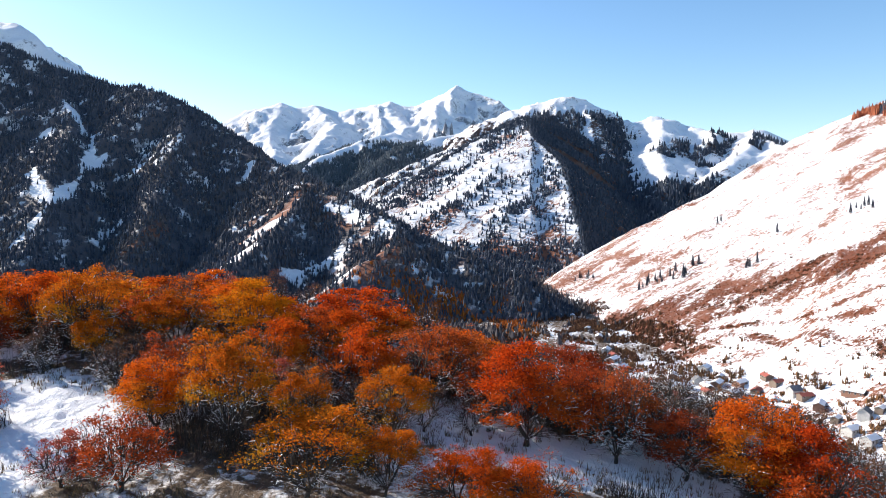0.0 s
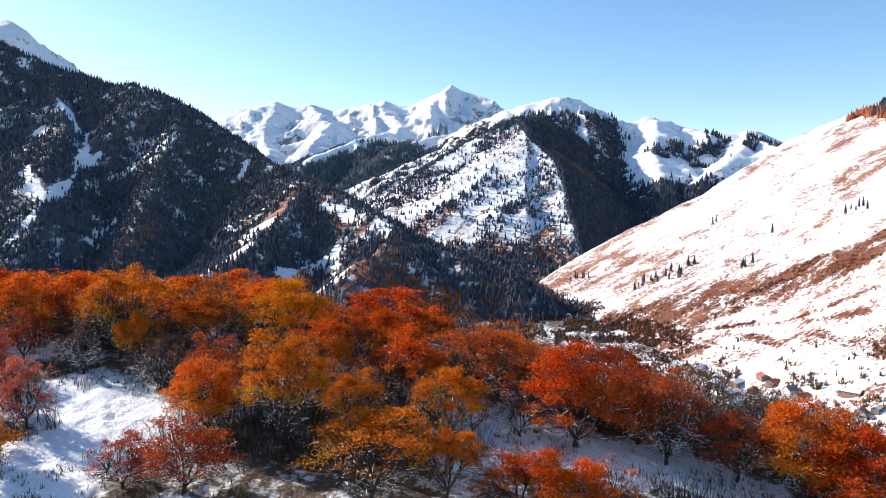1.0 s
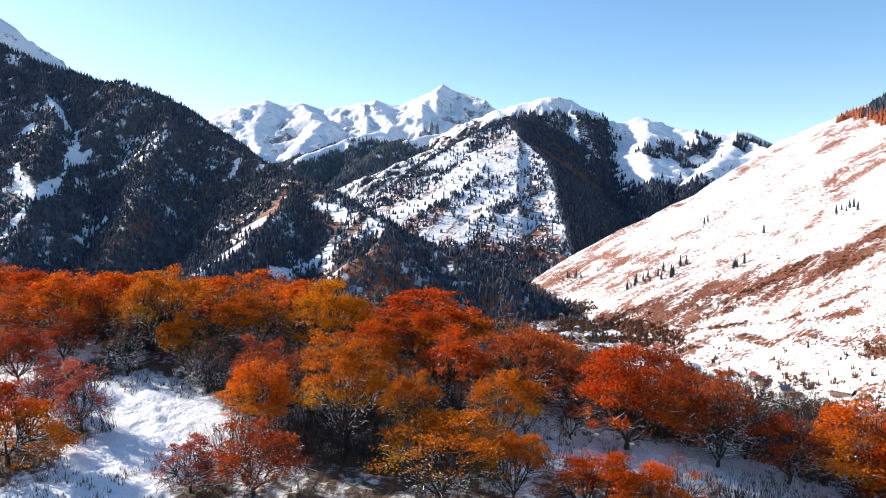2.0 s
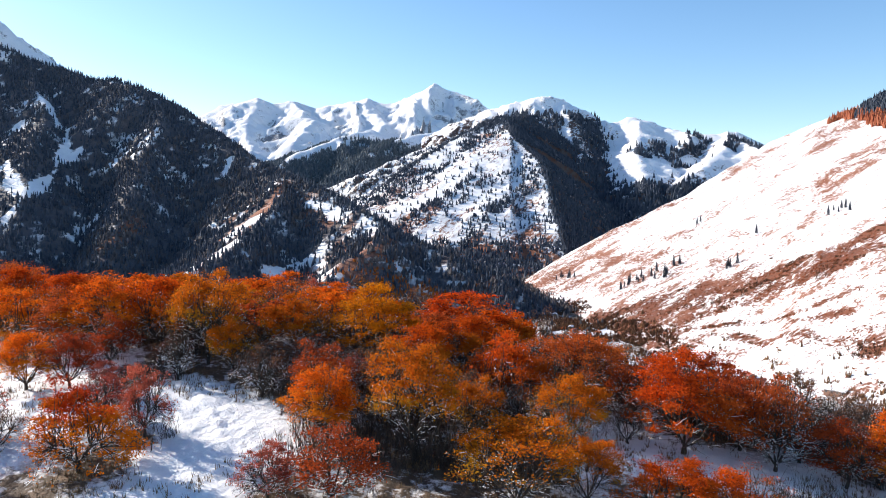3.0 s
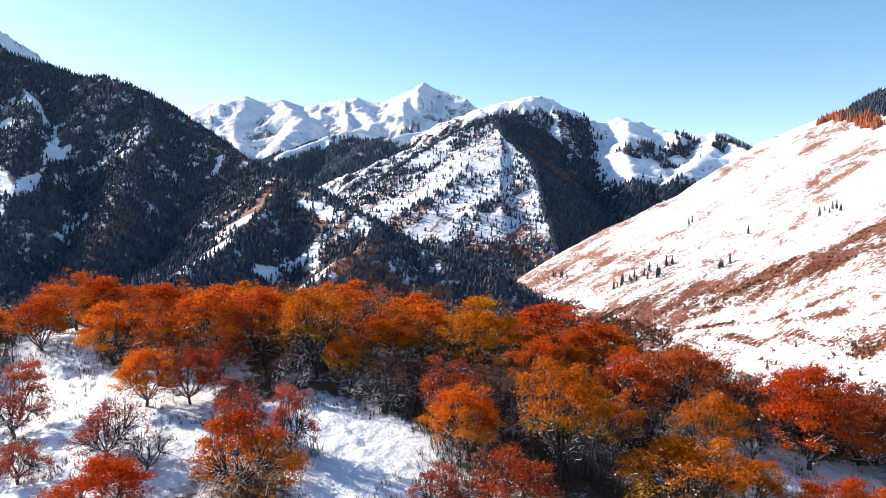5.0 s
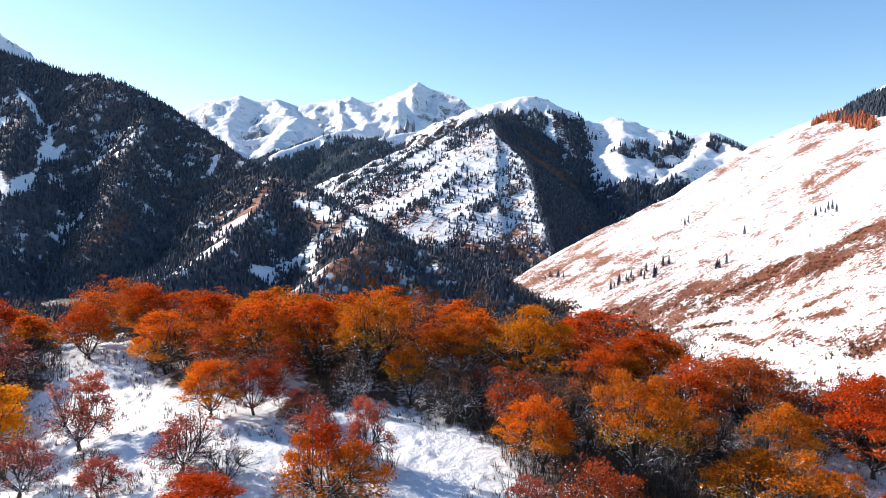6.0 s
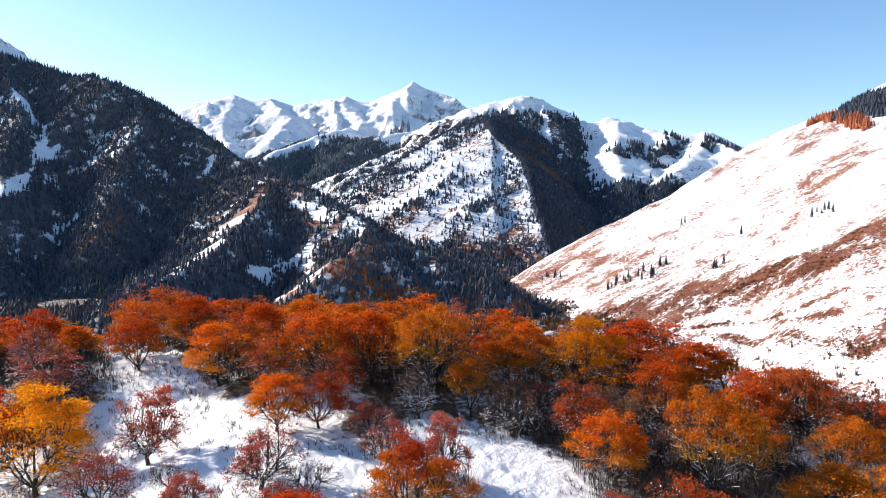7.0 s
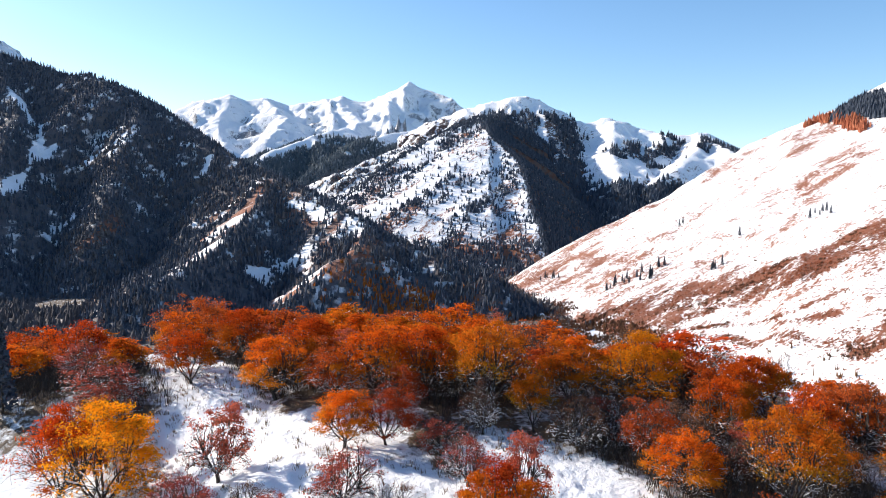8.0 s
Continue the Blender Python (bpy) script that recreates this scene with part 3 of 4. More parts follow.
spots, rng = scatter(30000, -1300, 250, 620, 1500, left_shape, lambda x, y, z, lit: smooth(fbm(x, y, 90, 3, 44), 0.4, 0.6) * (1 - 0.7 * left_open(x, y, z)) * (0.35 + 0.65 * smooth(-z, -80, 40)) * smooth(-z, -220, -120) * near_line(x, y, GULLIES, 7) * near_line(x, y, LIT_FLANKS, 13), 3)
wood("leafless_wood", spots, rng.uniform(5, 9, len(spots)), rng.uniform(6, 10, len(spots)), LOW_FORM, 4, M_DULL, "leafless grey-brown wood on the lower mountainside", 4)
spots, rng = scatter(11000, -110, 110, 690, 860, lambda x, y: np.maximum(land(x, y), left_shape(x, y)), lambda x, y, z, lit: smooth(fbm(x, y, 40, 3, 47), 0.35, 0.5) * np.exp(-(((x + 5) / 55) ** 2 + ((y - 770) / 45) ** 2)), 5)
wood("amber_wood", spots, rng.uniform(3.5, 7, len(spots)), rng.uniform(3.5, 6, len(spots)), SHRUB_FORM, 4, M_AMBER, "orange autumn wood at the mountain's foot", 6)
spots, rng = scatter(30000, -700, 300, 420, 1500, land, lambda x, y, z, lit: smooth(fbm(x, y, 60, 3, 48), 0.25, 0.5) * np.maximum(smooth(y, 800, 900), 0.08 + 0.92 * smooth(110 - 0.05 * y - x, -10, 40)) * smooth(y - 0.9 * x, 400, 520) * smooth(-z, 60, 75), 15)
wood("leafless_wood", spots, rng.uniform(5, 10, len(spots)), rng.uniform(5, 9, len(spots)), LOW_FORM, 4, M_DULL, "leafless dark wood on the valley floor", 16)


def pyramid_keep(x, y, z, lit):
    rows = smooth(fbm(x * 0.8 + y * 0.6, (y * 0.8 - x * 0.6) * 0.35, 70, 4, 51), 0.46, 0.62)
    face = pyramid_face(x, y)
    other = np.maximum(smooth(-lit, -0.26, -0.05), 0.25 * rows)
    other = np.maximum(other, 0.9 * smooth(-away(x, y, PYRAMID[2][-1])[0], -60, -25) * smooth(y, 1750, 1900))
    clump = smooth(fbm(x, y, 24, 3, 57), 0.40, 0.58)
    on_face = 0.8 * pyramid_bands(x, y) * (0.2 + 0.8 * clump) + 0.07 * clump + 0.006 + 0.5 * smooth(-z, 45, 70) + 0.15 * smooth(-lit, -0.20, -0.05)
    foot = 0.6 * smooth(-z, 50, 72)
    return np.maximum(np.maximum(foot, 0.42 * pyramid_dark(x, y)), face * on_face + (1 - face) * other) * smooth(-z, -345, -310)


spots, rng = scatter(62000, -450, 700, 1150, 2400, pyramid_shape, pyramid_keep, 7)
wood("spruce_wood", spots, rng.uniform(5, 14, len(spots)), rng.uniform(4, 7, len(spots)), SPRUCE_FORM, 4, M_SPRUCE, "spruces scattered over a snowy pyramid mountain", 8)
spots, rng = scatter(34000, 260, 1500, 1600, 2900, saddle_shape, lambda x, y, z, lit: np.maximum(saddle_low(x, y, z), saddle_wood(x, y) * smooth(-lit, -0.4, -0.15) * smooth(fbm(x, y, 120, 3, 61), 0.32, 0.5) * smooth(-z, -350, -320)), 9)
wood("spruce_wood", spots, rng.uniform(12, 22, len(spots)), rng.uniform(8, 12, len(spots)), SPRUCE_FORM, 4, M_SPRUCE, "dark spruce wood below the snowy saddle", 10)
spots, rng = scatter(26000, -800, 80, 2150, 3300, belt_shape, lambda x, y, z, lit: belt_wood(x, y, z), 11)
wood("spruce_wood", spots, rng.uniform(12, 22, len(spots)), rng.uniform(8, 13, len(spots)), SPRUCE_FORM, 4, M_HAZED, "far spruce belts below the snow range", 12)


def scrub_keep(x, y, z, lit):
    clump = smooth(fbm(x * 0.6, y, 12, 4, 71), 0.44, 0.58)
    return np.maximum(brown(x, y) * (0.25 + 0.75 * clump), 0.16 * banded(x, y, GRASSY, 4.0) * clump) + 0.07 * clump * smooth(fbm(x * 0.5, y, 45, 3, 73), 0.4, 0.6) + 0.010


spots, rng = scatter(200000, 100, 860, 400, 1180, sunny_shape, scrub_keep, 13)
wood("brown_scrub", spots, rng.uniform(0.5, 1.8, len(spots)), 0.8 + 2.6 * rng.random(len(spots)) ** 2, SHRUB_FORM, 4, M_SCRUB, "leafless rusty scrub on the sunny slope", 14)


spots, rng = scatter(50000, 100, 860, 400, 1180, sunny_shape, lambda x, y, z, lit: brown(x, y) * smooth(fbm(x * 0.6, y, 24, 4, 74), 0.46, 0.6), 23)
wood("dark_scrub", spots, rng.uniform(0.8, 2.8, len(spots)), rng.uniform(1.6, 4.6, len(spots)), SHRUB_FORM, 4, M_DARKSCRUB, "dark thorny scrub on the sunny slope", 24)


# ---- the orchard wood on the near hill ----
def tube(bm_verts, bm_faces, a, b, ra, rb, sides):
    d = (b - a)
    d = d / (np.linalg.norm(d) + 1e-9)
    u = np.cross(d, (0.31, 0.52, 0.79))
    u /= np.linalg.norm(u) + 1e-9
    v = np.cross(d, u)
    base = len(bm_verts)
    for p, r in ((a, ra), (b, rb)):
        for k in range(sides):
            t = 2 * math.pi * k / sides
            bm_verts.append(p + r * (math.cos(t) * u + math.sin(t) * v))
    for k in range(sides):
        m = (k + 1) % sides
        bm_faces.append((base + k, base + m, base + sides + m, base + sides + k))


def grow(rng, height, spread, low, twigs):
    """A low-forked fruit tree: its limbs (from, to, radius, radius, depth) and its leafy clumps (centre, radius)."""
    limbs, clumps = [], []
    lumps = [(rng.uniform(0, 6.28), rng.uniform(0.2, 1.2), rng.uniform(-0.30, 0.22)) for _ in range(7)]

    def skin(a, e):
        """How far the crown's uneven outline reaches by bearing and height angle."""
        return 1 + sum(w * math.exp(-((math.cos(a - la) - 1) ** 2 * 3 + (e - le) ** 2 * 3)) for la, le, w in lumps)

    def bend(p, q, r0, r1, depth, steps, sag):
        mid = (p + q) / 2 + rng.normal(0, 0.09, 3) * np.linalg.norm(q - p) + np.array((0, 0, sag))
        last = p
        for s in range(1, steps + 1):
            t = s / steps
            nxt = p * (1 - t) ** 2 + 2 * mid * t * (1 - t) + q * t * t
            limbs.append((last, nxt, r0 + (r1 - r0) * (s - 1) / steps, r0 + (r1 - r0) * t, depth))
            last = nxt

    count = int(rng.integers(78, 94))
    for k in range(count):
        a = k * 2.39996 + rng.normal(0, 0.2)
        e = math.asin(min(1, max(-0.12, 1 - 1.1 * (k + 0.5) / count + rng.normal(0, 0.05))))
        r = skin(a, e) * rng.uniform(0.60, 0.97)
        clumps.append((np.array((math.cos(a) * math.cos(e) * spread / 2 * r, math.sin(a) * math.cos(e) * spread / 2 * r,
                                 height * (low + (0.97 - low) * math.sin(e) * r))), spread * 0.078 * rng.uniform(0.6, 1.5)))
    fork = np.array((rng.normal(0, 0.12), rng.normal(0, 0.12), height * rng.uniform(0.05, 0.12)))
    bend(np.array((0, 0, -0.25)), fork, 0.16, 0.12, 0, 2, 0)
    stems = int(rng.integers(7, 10))
    for k in range(stems):
        own = [c for c in clumps if int((math.atan2(c[0][1], c[0][0]) + math.pi) / 6.2832 * stems) % stems == k]
        if not own:
            continue
        first = np.mean([c for c, _ in own], axis=0) * np.array((0.62, 0.62, 0.66))
        bend(fork, first, 0.068, 0.045, 1, 4, -0.1)
        knots = [limb[1] for limb in limbs[-4:]]
        for c, rc in own:
            bend(first, c, 0.034, 0.016, 2, 3, 0.12)
            for _ in range(twigs):
                d = rng.normal(0, 1, 3)
                bend(c, c + d / np.linalg.norm(d) * rc * rng.uniform(0.8, 1.5), 0.013, 0.006, 3, 1, 0)
        for _ in range(3 * twigs):          # leafless lower shoots
            start = knots[int(rng.integers(0, 4))]
            a = 6.2832 * (k + rng.uniform(0, 1)) / stems - math.pi
            reach = spread * rng.uniform(0.10, 0.30)
            bend(start, start + np.array((math.cos(a) * reach, math.sin(a) * reach, height * rng.uniform(-0.04, 0.14))), 0.015, 0.007, 4, 2, 0.05)
    return limbs, clumps


def joined(name, verts, faces, material, parent, label="", soft=False):
    me = bpy.data.meshes.new(name)
    me.from_pydata(np.asarray(verts), [], faces)
    if soft:
        me.polygons.foreach_set("use_smooth", np.ones(len(faces), bool))
    me.materials.append(material)
    ob = new(name, me)
    ob.parent = parent
    return tagged(ob, label) if label else ob


def leaf_cards(rng, centres, size, out=None):
    """A three-cornered leaf at each centre; out: the way that most of them face."""
    n = len(centres)
    face = rng.normal(0, 1, (n, 3)) + (0 if out is None else 0.55 * out)
    face /= np.linalg.norm(face, axis=1)[:, None] + 1e-9
    u = np.cross(face, rng.normal(0, 1, (n, 3)))
    u /= np.linalg.norm(u, axis=1)[:, None] + 1e-9
    v = np.cross(face, u)
    s = (size * rng.uniform(0.6, 1.3, n))[:, None]
    three = np.stack([centres - u * s, centres + u * s * 0.7 + v * s * 0.6, centres + u * s * 0.7 - v * s * 0.6], 1).reshape(-1, 3)
    return three, np.arange(n * 3).reshape(-1, 3).tolist()


def fruit_tree(colour, seed, leaves, height=6.0, spread=6.0, snow=0.5, label="", low=0.4, twigs=10, size=0.074):
    rng = np.random.default_rng(seed)
    root = tagged(new("fruit_tree"), label, "tree", "trees of the orchard wood")
    limbs, clumps = grow(rng, height, spread, low, twigs)
    verts, faces = [], []
    for a, b, ra, rb, dep in limbs:
        tube(verts, faces, a, b, max(ra, 0.011), max(rb, 0.008), 6 if dep == 0 else 4 if dep < 2 else 3)
    joined("trunk", verts, faces, M_BARK, root, "dark forked trunk and branches", True)
    bare_side = rng.uniform(0, 6.28)            # one side, picked at random, carries fewer leaves
    share = np.array([rc ** 2 * (0.06 + 1.6 * rng.random() ** 1.6) * (0.2 + 0.8 * float(smooth(np.array(-math.cos(math.atan2(c[1], c[0]) - bare_side)), -0.75, 0.2)))
                      * (0.45 + 0.55 * float(smooth(np.array(c[2] / height), low, low + 0.3))) for c, rc in clumps])
    pick = rng.choice(len(clumps), leaves, p=share / share.sum())
    d = rng.normal(0, 1, (leaves, 3))
    d /= np.linalg.norm(d, axis=1)[:, None]
    d[:, 2] = np.where(rng.random(leaves) < 0.6, np.abs(d[:, 2]), d[:, 2])
    centre, radius = np.array([c for c, _ in clumps])[pick], np.array([rc for _, rc in clumps])[pick]
    at = centre + d * (radius * rng.random(leaves) ** 0.45 * rng.uniform(0.7, 1.75, leaves))[:, None] * np.array((1, 1, 0.72))
    verts, faces = leaf_cards(rng, at, size, d)
    joined("crown", verts, faces, LEAVES[colour], root)
    lying = [(a, b, ra) for a, b, ra, rb, dep in limbs if dep and abs(b[2] - a[2]) < 0.75 * np.linalg.norm(b - a)
             and rng.random() < snow * (0.75 if dep == 4 or a[2] < 0.5 * height else 0.10)]
    verts, faces = [], []
    for a, b, ra in lying:
        up, s, e = np.array((0, 0, ra * 0.7 + 0.006)), rng.uniform(0, 0.4), rng.uniform(0.6, 1)
        tube(verts, faces, a + (b - a) * s + up, a + (b - a) * e + up, ra * 0.6 + 0.010, ra * 0.45 + 0.007, 3)
    bits = np.array([(a + b) / 2 for a, b, ra, rb, dep in limbs if dep == 4 or dep == 3 and b[2] < 0.75 * height])
    bits = bits[rng.integers(0, len(bits), int(900 * snow))]
    flake_verts, flake_faces = leaf_cards(rng, bits + rng.normal(0, 0.16, bits.shape), 0.055)
    base = len(verts)
    verts += list(flake_verts)
    faces += [tuple(k + base for k in f) for f in flake_faces]
    joined("branch_snow", verts, faces, M_SNOW, root, "thin snow lying on the branches", True)["kind"] = "stuff"
    return root


KINDS = {}
for colour, seed, leaves, height, spread, snow, low, label in (
        ("red", 1, 13050, 6.2, 6.4, 0.35, 0.34, "scarlet-leaved fruit tree on the snowy hill"),
        ("red", 12, 13050, 5.6, 6.0, 0.35, 0.26, "scarlet-leaved fruit tree on the snowy hill"),
        ("orange", 2, 13050, 6.2, 6.2, 0.35, 0.34, "orange-leaved fruit tree on the snowy hill"),
        ("orange", 3, 12325, 6.4, 6.0, 0.45, 0.36, "orange-leaved fruit tree on the snowy hill"),
        ("rust", 4, 10150, 6.0, 6.2, 0.5, 0.34, "rusty fruit tree with snow on its branches"),
        ("rust", 5, 6090, 5.6, 6.0, 0.7, 0.32, "half-bare rusty fruit tree with snowy branches"),
        ("yellow", 6, 13775, 6.2, 6.0, 0.3, 0.26, "golden-leaved fruit tree on the snowy hill"),
        ("olive", 7, 12325, 6.6, 6.4, 0.4, 0.48, "yellow-green and orange fruit tree in the wood"),
        ("redgold", 10, 13050, 6.0, 6.0, 0.5, 0.12, "bushy fruit tree, scarlet above and golden below"),
        ("pink", 8, 5220, 5.2, 4.8, 0.6, 0.22, "nearly bare fruit tree with faded pinkish leaves"),
        ("pink", 9, 2755, 4.6, 4.6, 0.8, 0.26, "bare snowy fruit tree with few faded leaves"),
        ("bare", 11, 725, 4.6, 5.0, 0.7, 0.34, "leafless fruit tree with snow along its branches"),
        ("bare", 13, 1305, 4.6, 5.0, 0.5, 0.38, "leafless fruit tree with snow along its branches")):
    tree = fruit_tree(colour, seed, leaves, height, spread, snow, label, low, 5 if leaves < 7000 else 4)
    KINDS.setdefault(colour, []).append((tree, height, spread))
for colour, seed in (("red", 21), ("orange", 22), ("rust", 23), ("orange", 24), ("olive", 25)):    # for the depth of the wood
    tree = fruit_tree(colour, seed, 4600, 6.0, 6.2, 0.3, "autumn-coloured fruit tree deep in the wood", 0.4, 2, 0.125)
    KINDS.setdefault("deep " + colour, []).append((tree, 6.0, 6.2))

placed = []


def plant(colour, which, x, y, high, wide, turn):
    if any(math.hypot(x - px, y - py) < 1.9 for px, py, w in placed):
        return None
    tree, height, spread = KINDS[colour][which % len(KINDS[colour])]
    z = float(relief(np.array([x]), np.array([y]))[0])
    m = pose(x, y, z, 0, 0, turn) @ Matrix.Diagonal((wide / spread, wide / spread, high / height, 1))
    placed.append((x, y, wide))
    return copy_thing(tree, m)


ORCHARD = {
    "red": [(-30.0, 29.7, 2.7, 5.3), (-5.3, 42.1, 4.9, 5.2), (4.5, 38.9, 5.7, 7.0), (3.9, 30.6, 3.1, 4.1), (-48.9, 44.4, 5.6, 5.8),
            (-70.6, 108.4, 5.3, 8.2), (17.6, 34.1, 5.2, 6.4), (-55.0, 62.0, 4.6, 5.6)],
    "orange": [(-32.4, 42.3, 3.6, 4.3), (-14.6, 36.4, 4.0, 4.6), (-9.8, 43.3, 4.5, 4.9), (0.8, 30.6, 3.1, 4.9),
               (-37.5, 50.9, 4.7, 5.6), (-47.5, 64.7, 4.4, 6.0), (-41.3, 57.9, 4.8, 5.4), (-30.6, 49.4, 5.4, 6.3), (-27.2, 49.4, 5.4, 5.5),
               (-81.6, 109.2, 7.1, 10.0), (-64.9, 107.9, 7.4, 11.9), (16.0, 36.2, 5.8, 6.8), (-35.6, 53.8, 4.9, 5.6), (-44.2, 54.5, 4.2, 4.8)],
    "rust": [(-30.0, 42.5, 3.3, 3.6), (-13.6, 30.2, 3.7, 5.0), (-0.7, 43.7, 4.7, 6.2), (2.4, 42.2, 4.0, 4.6), (10.1, 41.5, 4.1, 5.2),
             (-33.2, 49.5, 4.4, 5.4), (-47.1, 67.3, 5.4, 7.4), (-29.3, 46.3, 3.6, 3.9), (12.7, 37.5, 3.6, 4.4), (9.2, 38.2, 5.2, 5.0),
             (1.0, 46.5, 3.9, 5.0), (-15.2, 40.6, 4.0, 4.6), (7.2, 43.6, 4.6, 5.2), (-46.0, 57.5, 3.6, 4.4), (8.3, 40.6, 4.7, 4.8)],
    "olive": [(-5.9, 30.5, 4.1, 6.2), (-23.3, 46.6, 6.0, 5.2), (-21.0, 44.5, 3.9, 3.3), (-10.2, 34.6, 5.9, 4.9), (-2.6, 36.3, 4.5, 4.3), (-2.6, 31.6, 3.1, 3.7), (-7.2, 36.4, 3.6, 3.4)],
    "yellow": [(-13.4, 48.3, 5.3, 6.2), (-45.6, 42.2, 6.0, 7.0), (-15.4, 37.9, 2.6, 2.6)],
    "redgold": [(-24.8, 32.1, 4.7, 5.0)],
    "pink": [(-23.3, 35.8, 4.2, 2.8), (-32.1, 35.7, 3.2, 3.9), (-39.2, 41.2, 5.0, 4.0), (-49.5, 52.9, 3.6, 5.7), (-75.1, 108.7, 5.9, 10.0),
             (-39.9, 36.2, 3.4, 3.8), (-35.4, 34.3, 2.3, 2.9), (-48.9, 50.4, 3.4, 5.0), (-16.3, 30.4, 2.7, 3.0), (-25.8, 37.4, 3.0, 3.2),
             (-27.0, 41.0, 2.4, 2.8), (-31.0, 33.0, 1.9, 2.6), (-47.4, 47.2, 3.0, 3.4), (-52.8, 57.6, 3.4, 4.2)],
    "bare": [(-29.8, 34.7, 1.9, 2.6), (-18.9, 41.7, 3.0, 3.8), (-24.2, 43.7, 3.2, 2.6), (-7.0, 39.7, 3.1, 3.8), (-4.3, 39.4, 2.7, 3.2),
             (-11.4, 38.2, 2.6, 3.2), (-1.0, 38.9, 2.4, 2.9), (7.9, 38.6, 3.6, 3.6), (-16.6, 43.6, 2.8, 3.4), (-20.6, 47.4, 2.8, 3.2),
             (-37.0, 37.2, 1.6, 2.4), (-8.8, 33.6, 2.2, 3.2), (1.6, 39.4, 2.2, 2.6), (11.5, 40.0, 3.4, 3.8), (14.6, 39.6, 3.2, 3.8)],
}
for colour, spots in ORCHARD.items():
    for k, (x, y, high, wide) in enumerate(spots):
        plant(colour, k, x, y, high, wide, 67 * k)

# the thick of the wood between the front trees and the brow, and leafless young trees in its gaps
rng = np.random.default_rng(77)
for _ in range(2600):
    x, y = rng.uniform(-75, 26), rng.uniform(37, 80)
    brow = 78 - 29 * float(smooth(np.array(x), -36, 8))
    if y > brow:
        continue
    young = y < 47 or rng.random() < 0.15 or x > 3
    wide = rng.uniform(2.4, 3.8) if young else rng.uniform(4.6, 6.4)
    if to_clearing(np.array([x, x]), np.array([y, y + 3.0])).min() < 1.2 + 0.5 * wide:
        continue
    if any(math.hypot(x - px, y - py) < 0.30 * (wide + w) for px, py, w in placed):
        continue
    if x < -24 and y < 47 or x < -43 and y < 58:
        continue
    colour = ("bare" if rng.random() < 0.75 else "pink") if young else rng.choice(["red", "orange", "rust", "rust", "orange", "orange", "olive"])
    if not young and y > 50:
        colour = "deep " + colour
    plant(colour, int(rng.integers(0, 3)), x, y, wide * rng.uniform(0.75, 0.95) if y < 50 else rng.uniform(3.2, 4.4), wide if y < 50 else wide * 1.2, rng.uniform(0, 360))
for group in KINDS.values():
    for tree, *_ in group:
        for ob in (*tree.children_recursive, tree):
            bpy.data.objects.remove(ob)


def tufts(count, seed):
    """Dry grass and weed stalks that stand out of the snow."""
    rng = np.random.default_rng(seed)
    x, y = rng.uniform(-62, 22, count), rng.uniform(26, 66, count)
    near = fbm(x, y, 3.0, 3, 95)
    ok = rng.random(count) < smooth(near, 0.42, 0.62)
    x, y = x[ok], y[ok]
    z = relief(x, y)
    verts = []
    for _ in range(7):
        a, h = rng.uniform(0, 6.28, len(x)), rng.uniform(0.10, 0.38, len(x))
        ox, oy = x + rng.normal(0, 0.09, len(x)), y + rng.normal(0, 0.09, len(x))
        w = 0.022
        verts.append(np.stack([np.stack([ox - w * np.sin(a), oy + w * np.cos(a), z - 0.03], -1), np.stack([ox + w * np.sin(a), oy - w * np.cos(a), z - 0.03], -1),
                               np.stack([ox + 0.5 * h * np.cos(a), oy + 0.5 * h * np.sin(a), z + h], -1)], 1).reshape(-1, 3))
    verts = np.concatenate(verts)
    me = bpy.data.meshes.new("grass_tufts")
    me.from_pydata(verts, [], np.arange(len(verts)).reshape(-1, 3).tolist())
    me.materials.append(M_STALKS)
    return tagged(new("grass_tufts", me), "dry brown grass stalks standing out of the snow", "grass", kind="stuff")


def undergrowth(count, seed):
    """Dark leafless shoots between the trees of the wood."""
    rng = np.random.default_rng(seed)
    x, y = rng.uniform(-68, 26, count), rng.uniform(33, 72, count)
    ok = (rng.random(count) < smooth(fbm(x, y, 5, 3, 97), 0.35, 0.55)) & (to_clearing(x, y) > 2.6) & ((x > -27) | (y > 51))
    x, y = x[ok], y[ok]
    z = relief(x, y)
    verts = []
    for _ in range(16):
        a, h, lean = rng.uniform(0, 6.28, len(x)), rng.uniform(0.4, 2.0, len(x)), rng.uniform(0.2, 0.9, len(x))
        ox, oy = x + rng.normal(0, 0.25, len(x)), y + rng.normal(0, 0.25, len(x))
        w = 0.018
        verts.append(np.stack([np.stack([ox - w * np.sin(a), oy + w * np.cos(a), z - 0.05], -1), np.stack([ox + w * np.sin(a), oy - w * np.cos(a), z - 0.05], -1),
                               np.stack([ox + lean * h * np.cos(a), oy + lean * h * np.sin(a), z + h], -1)], 1).reshape(-1, 3))
    verts = np.concatenate(verts)
    me = bpy.data.meshes.new("undergrowth")
    me.from_pydata(verts, [], np.arange(len(verts)).reshape(-1, 3).tolist())
    me.materials.append(M_BARK)
    return tagged(new("undergrowth", me), "dark leafless shoots between the fruit trees", "shrubs", kind="stuff")


undergrowth(10000, 98)
tufts(15000, 96)


# ---- village in the valley and single trees on the slope ----
def part(name, bm, material, parent, label=""):
    me = bpy.data.meshes.new(name)
    bm.to_mesh(me)
    bm.free()
    me.materials.append(material)
    ob = new(name, me)
    ob.parent = parent
    return tagged(ob, label) if label else ob


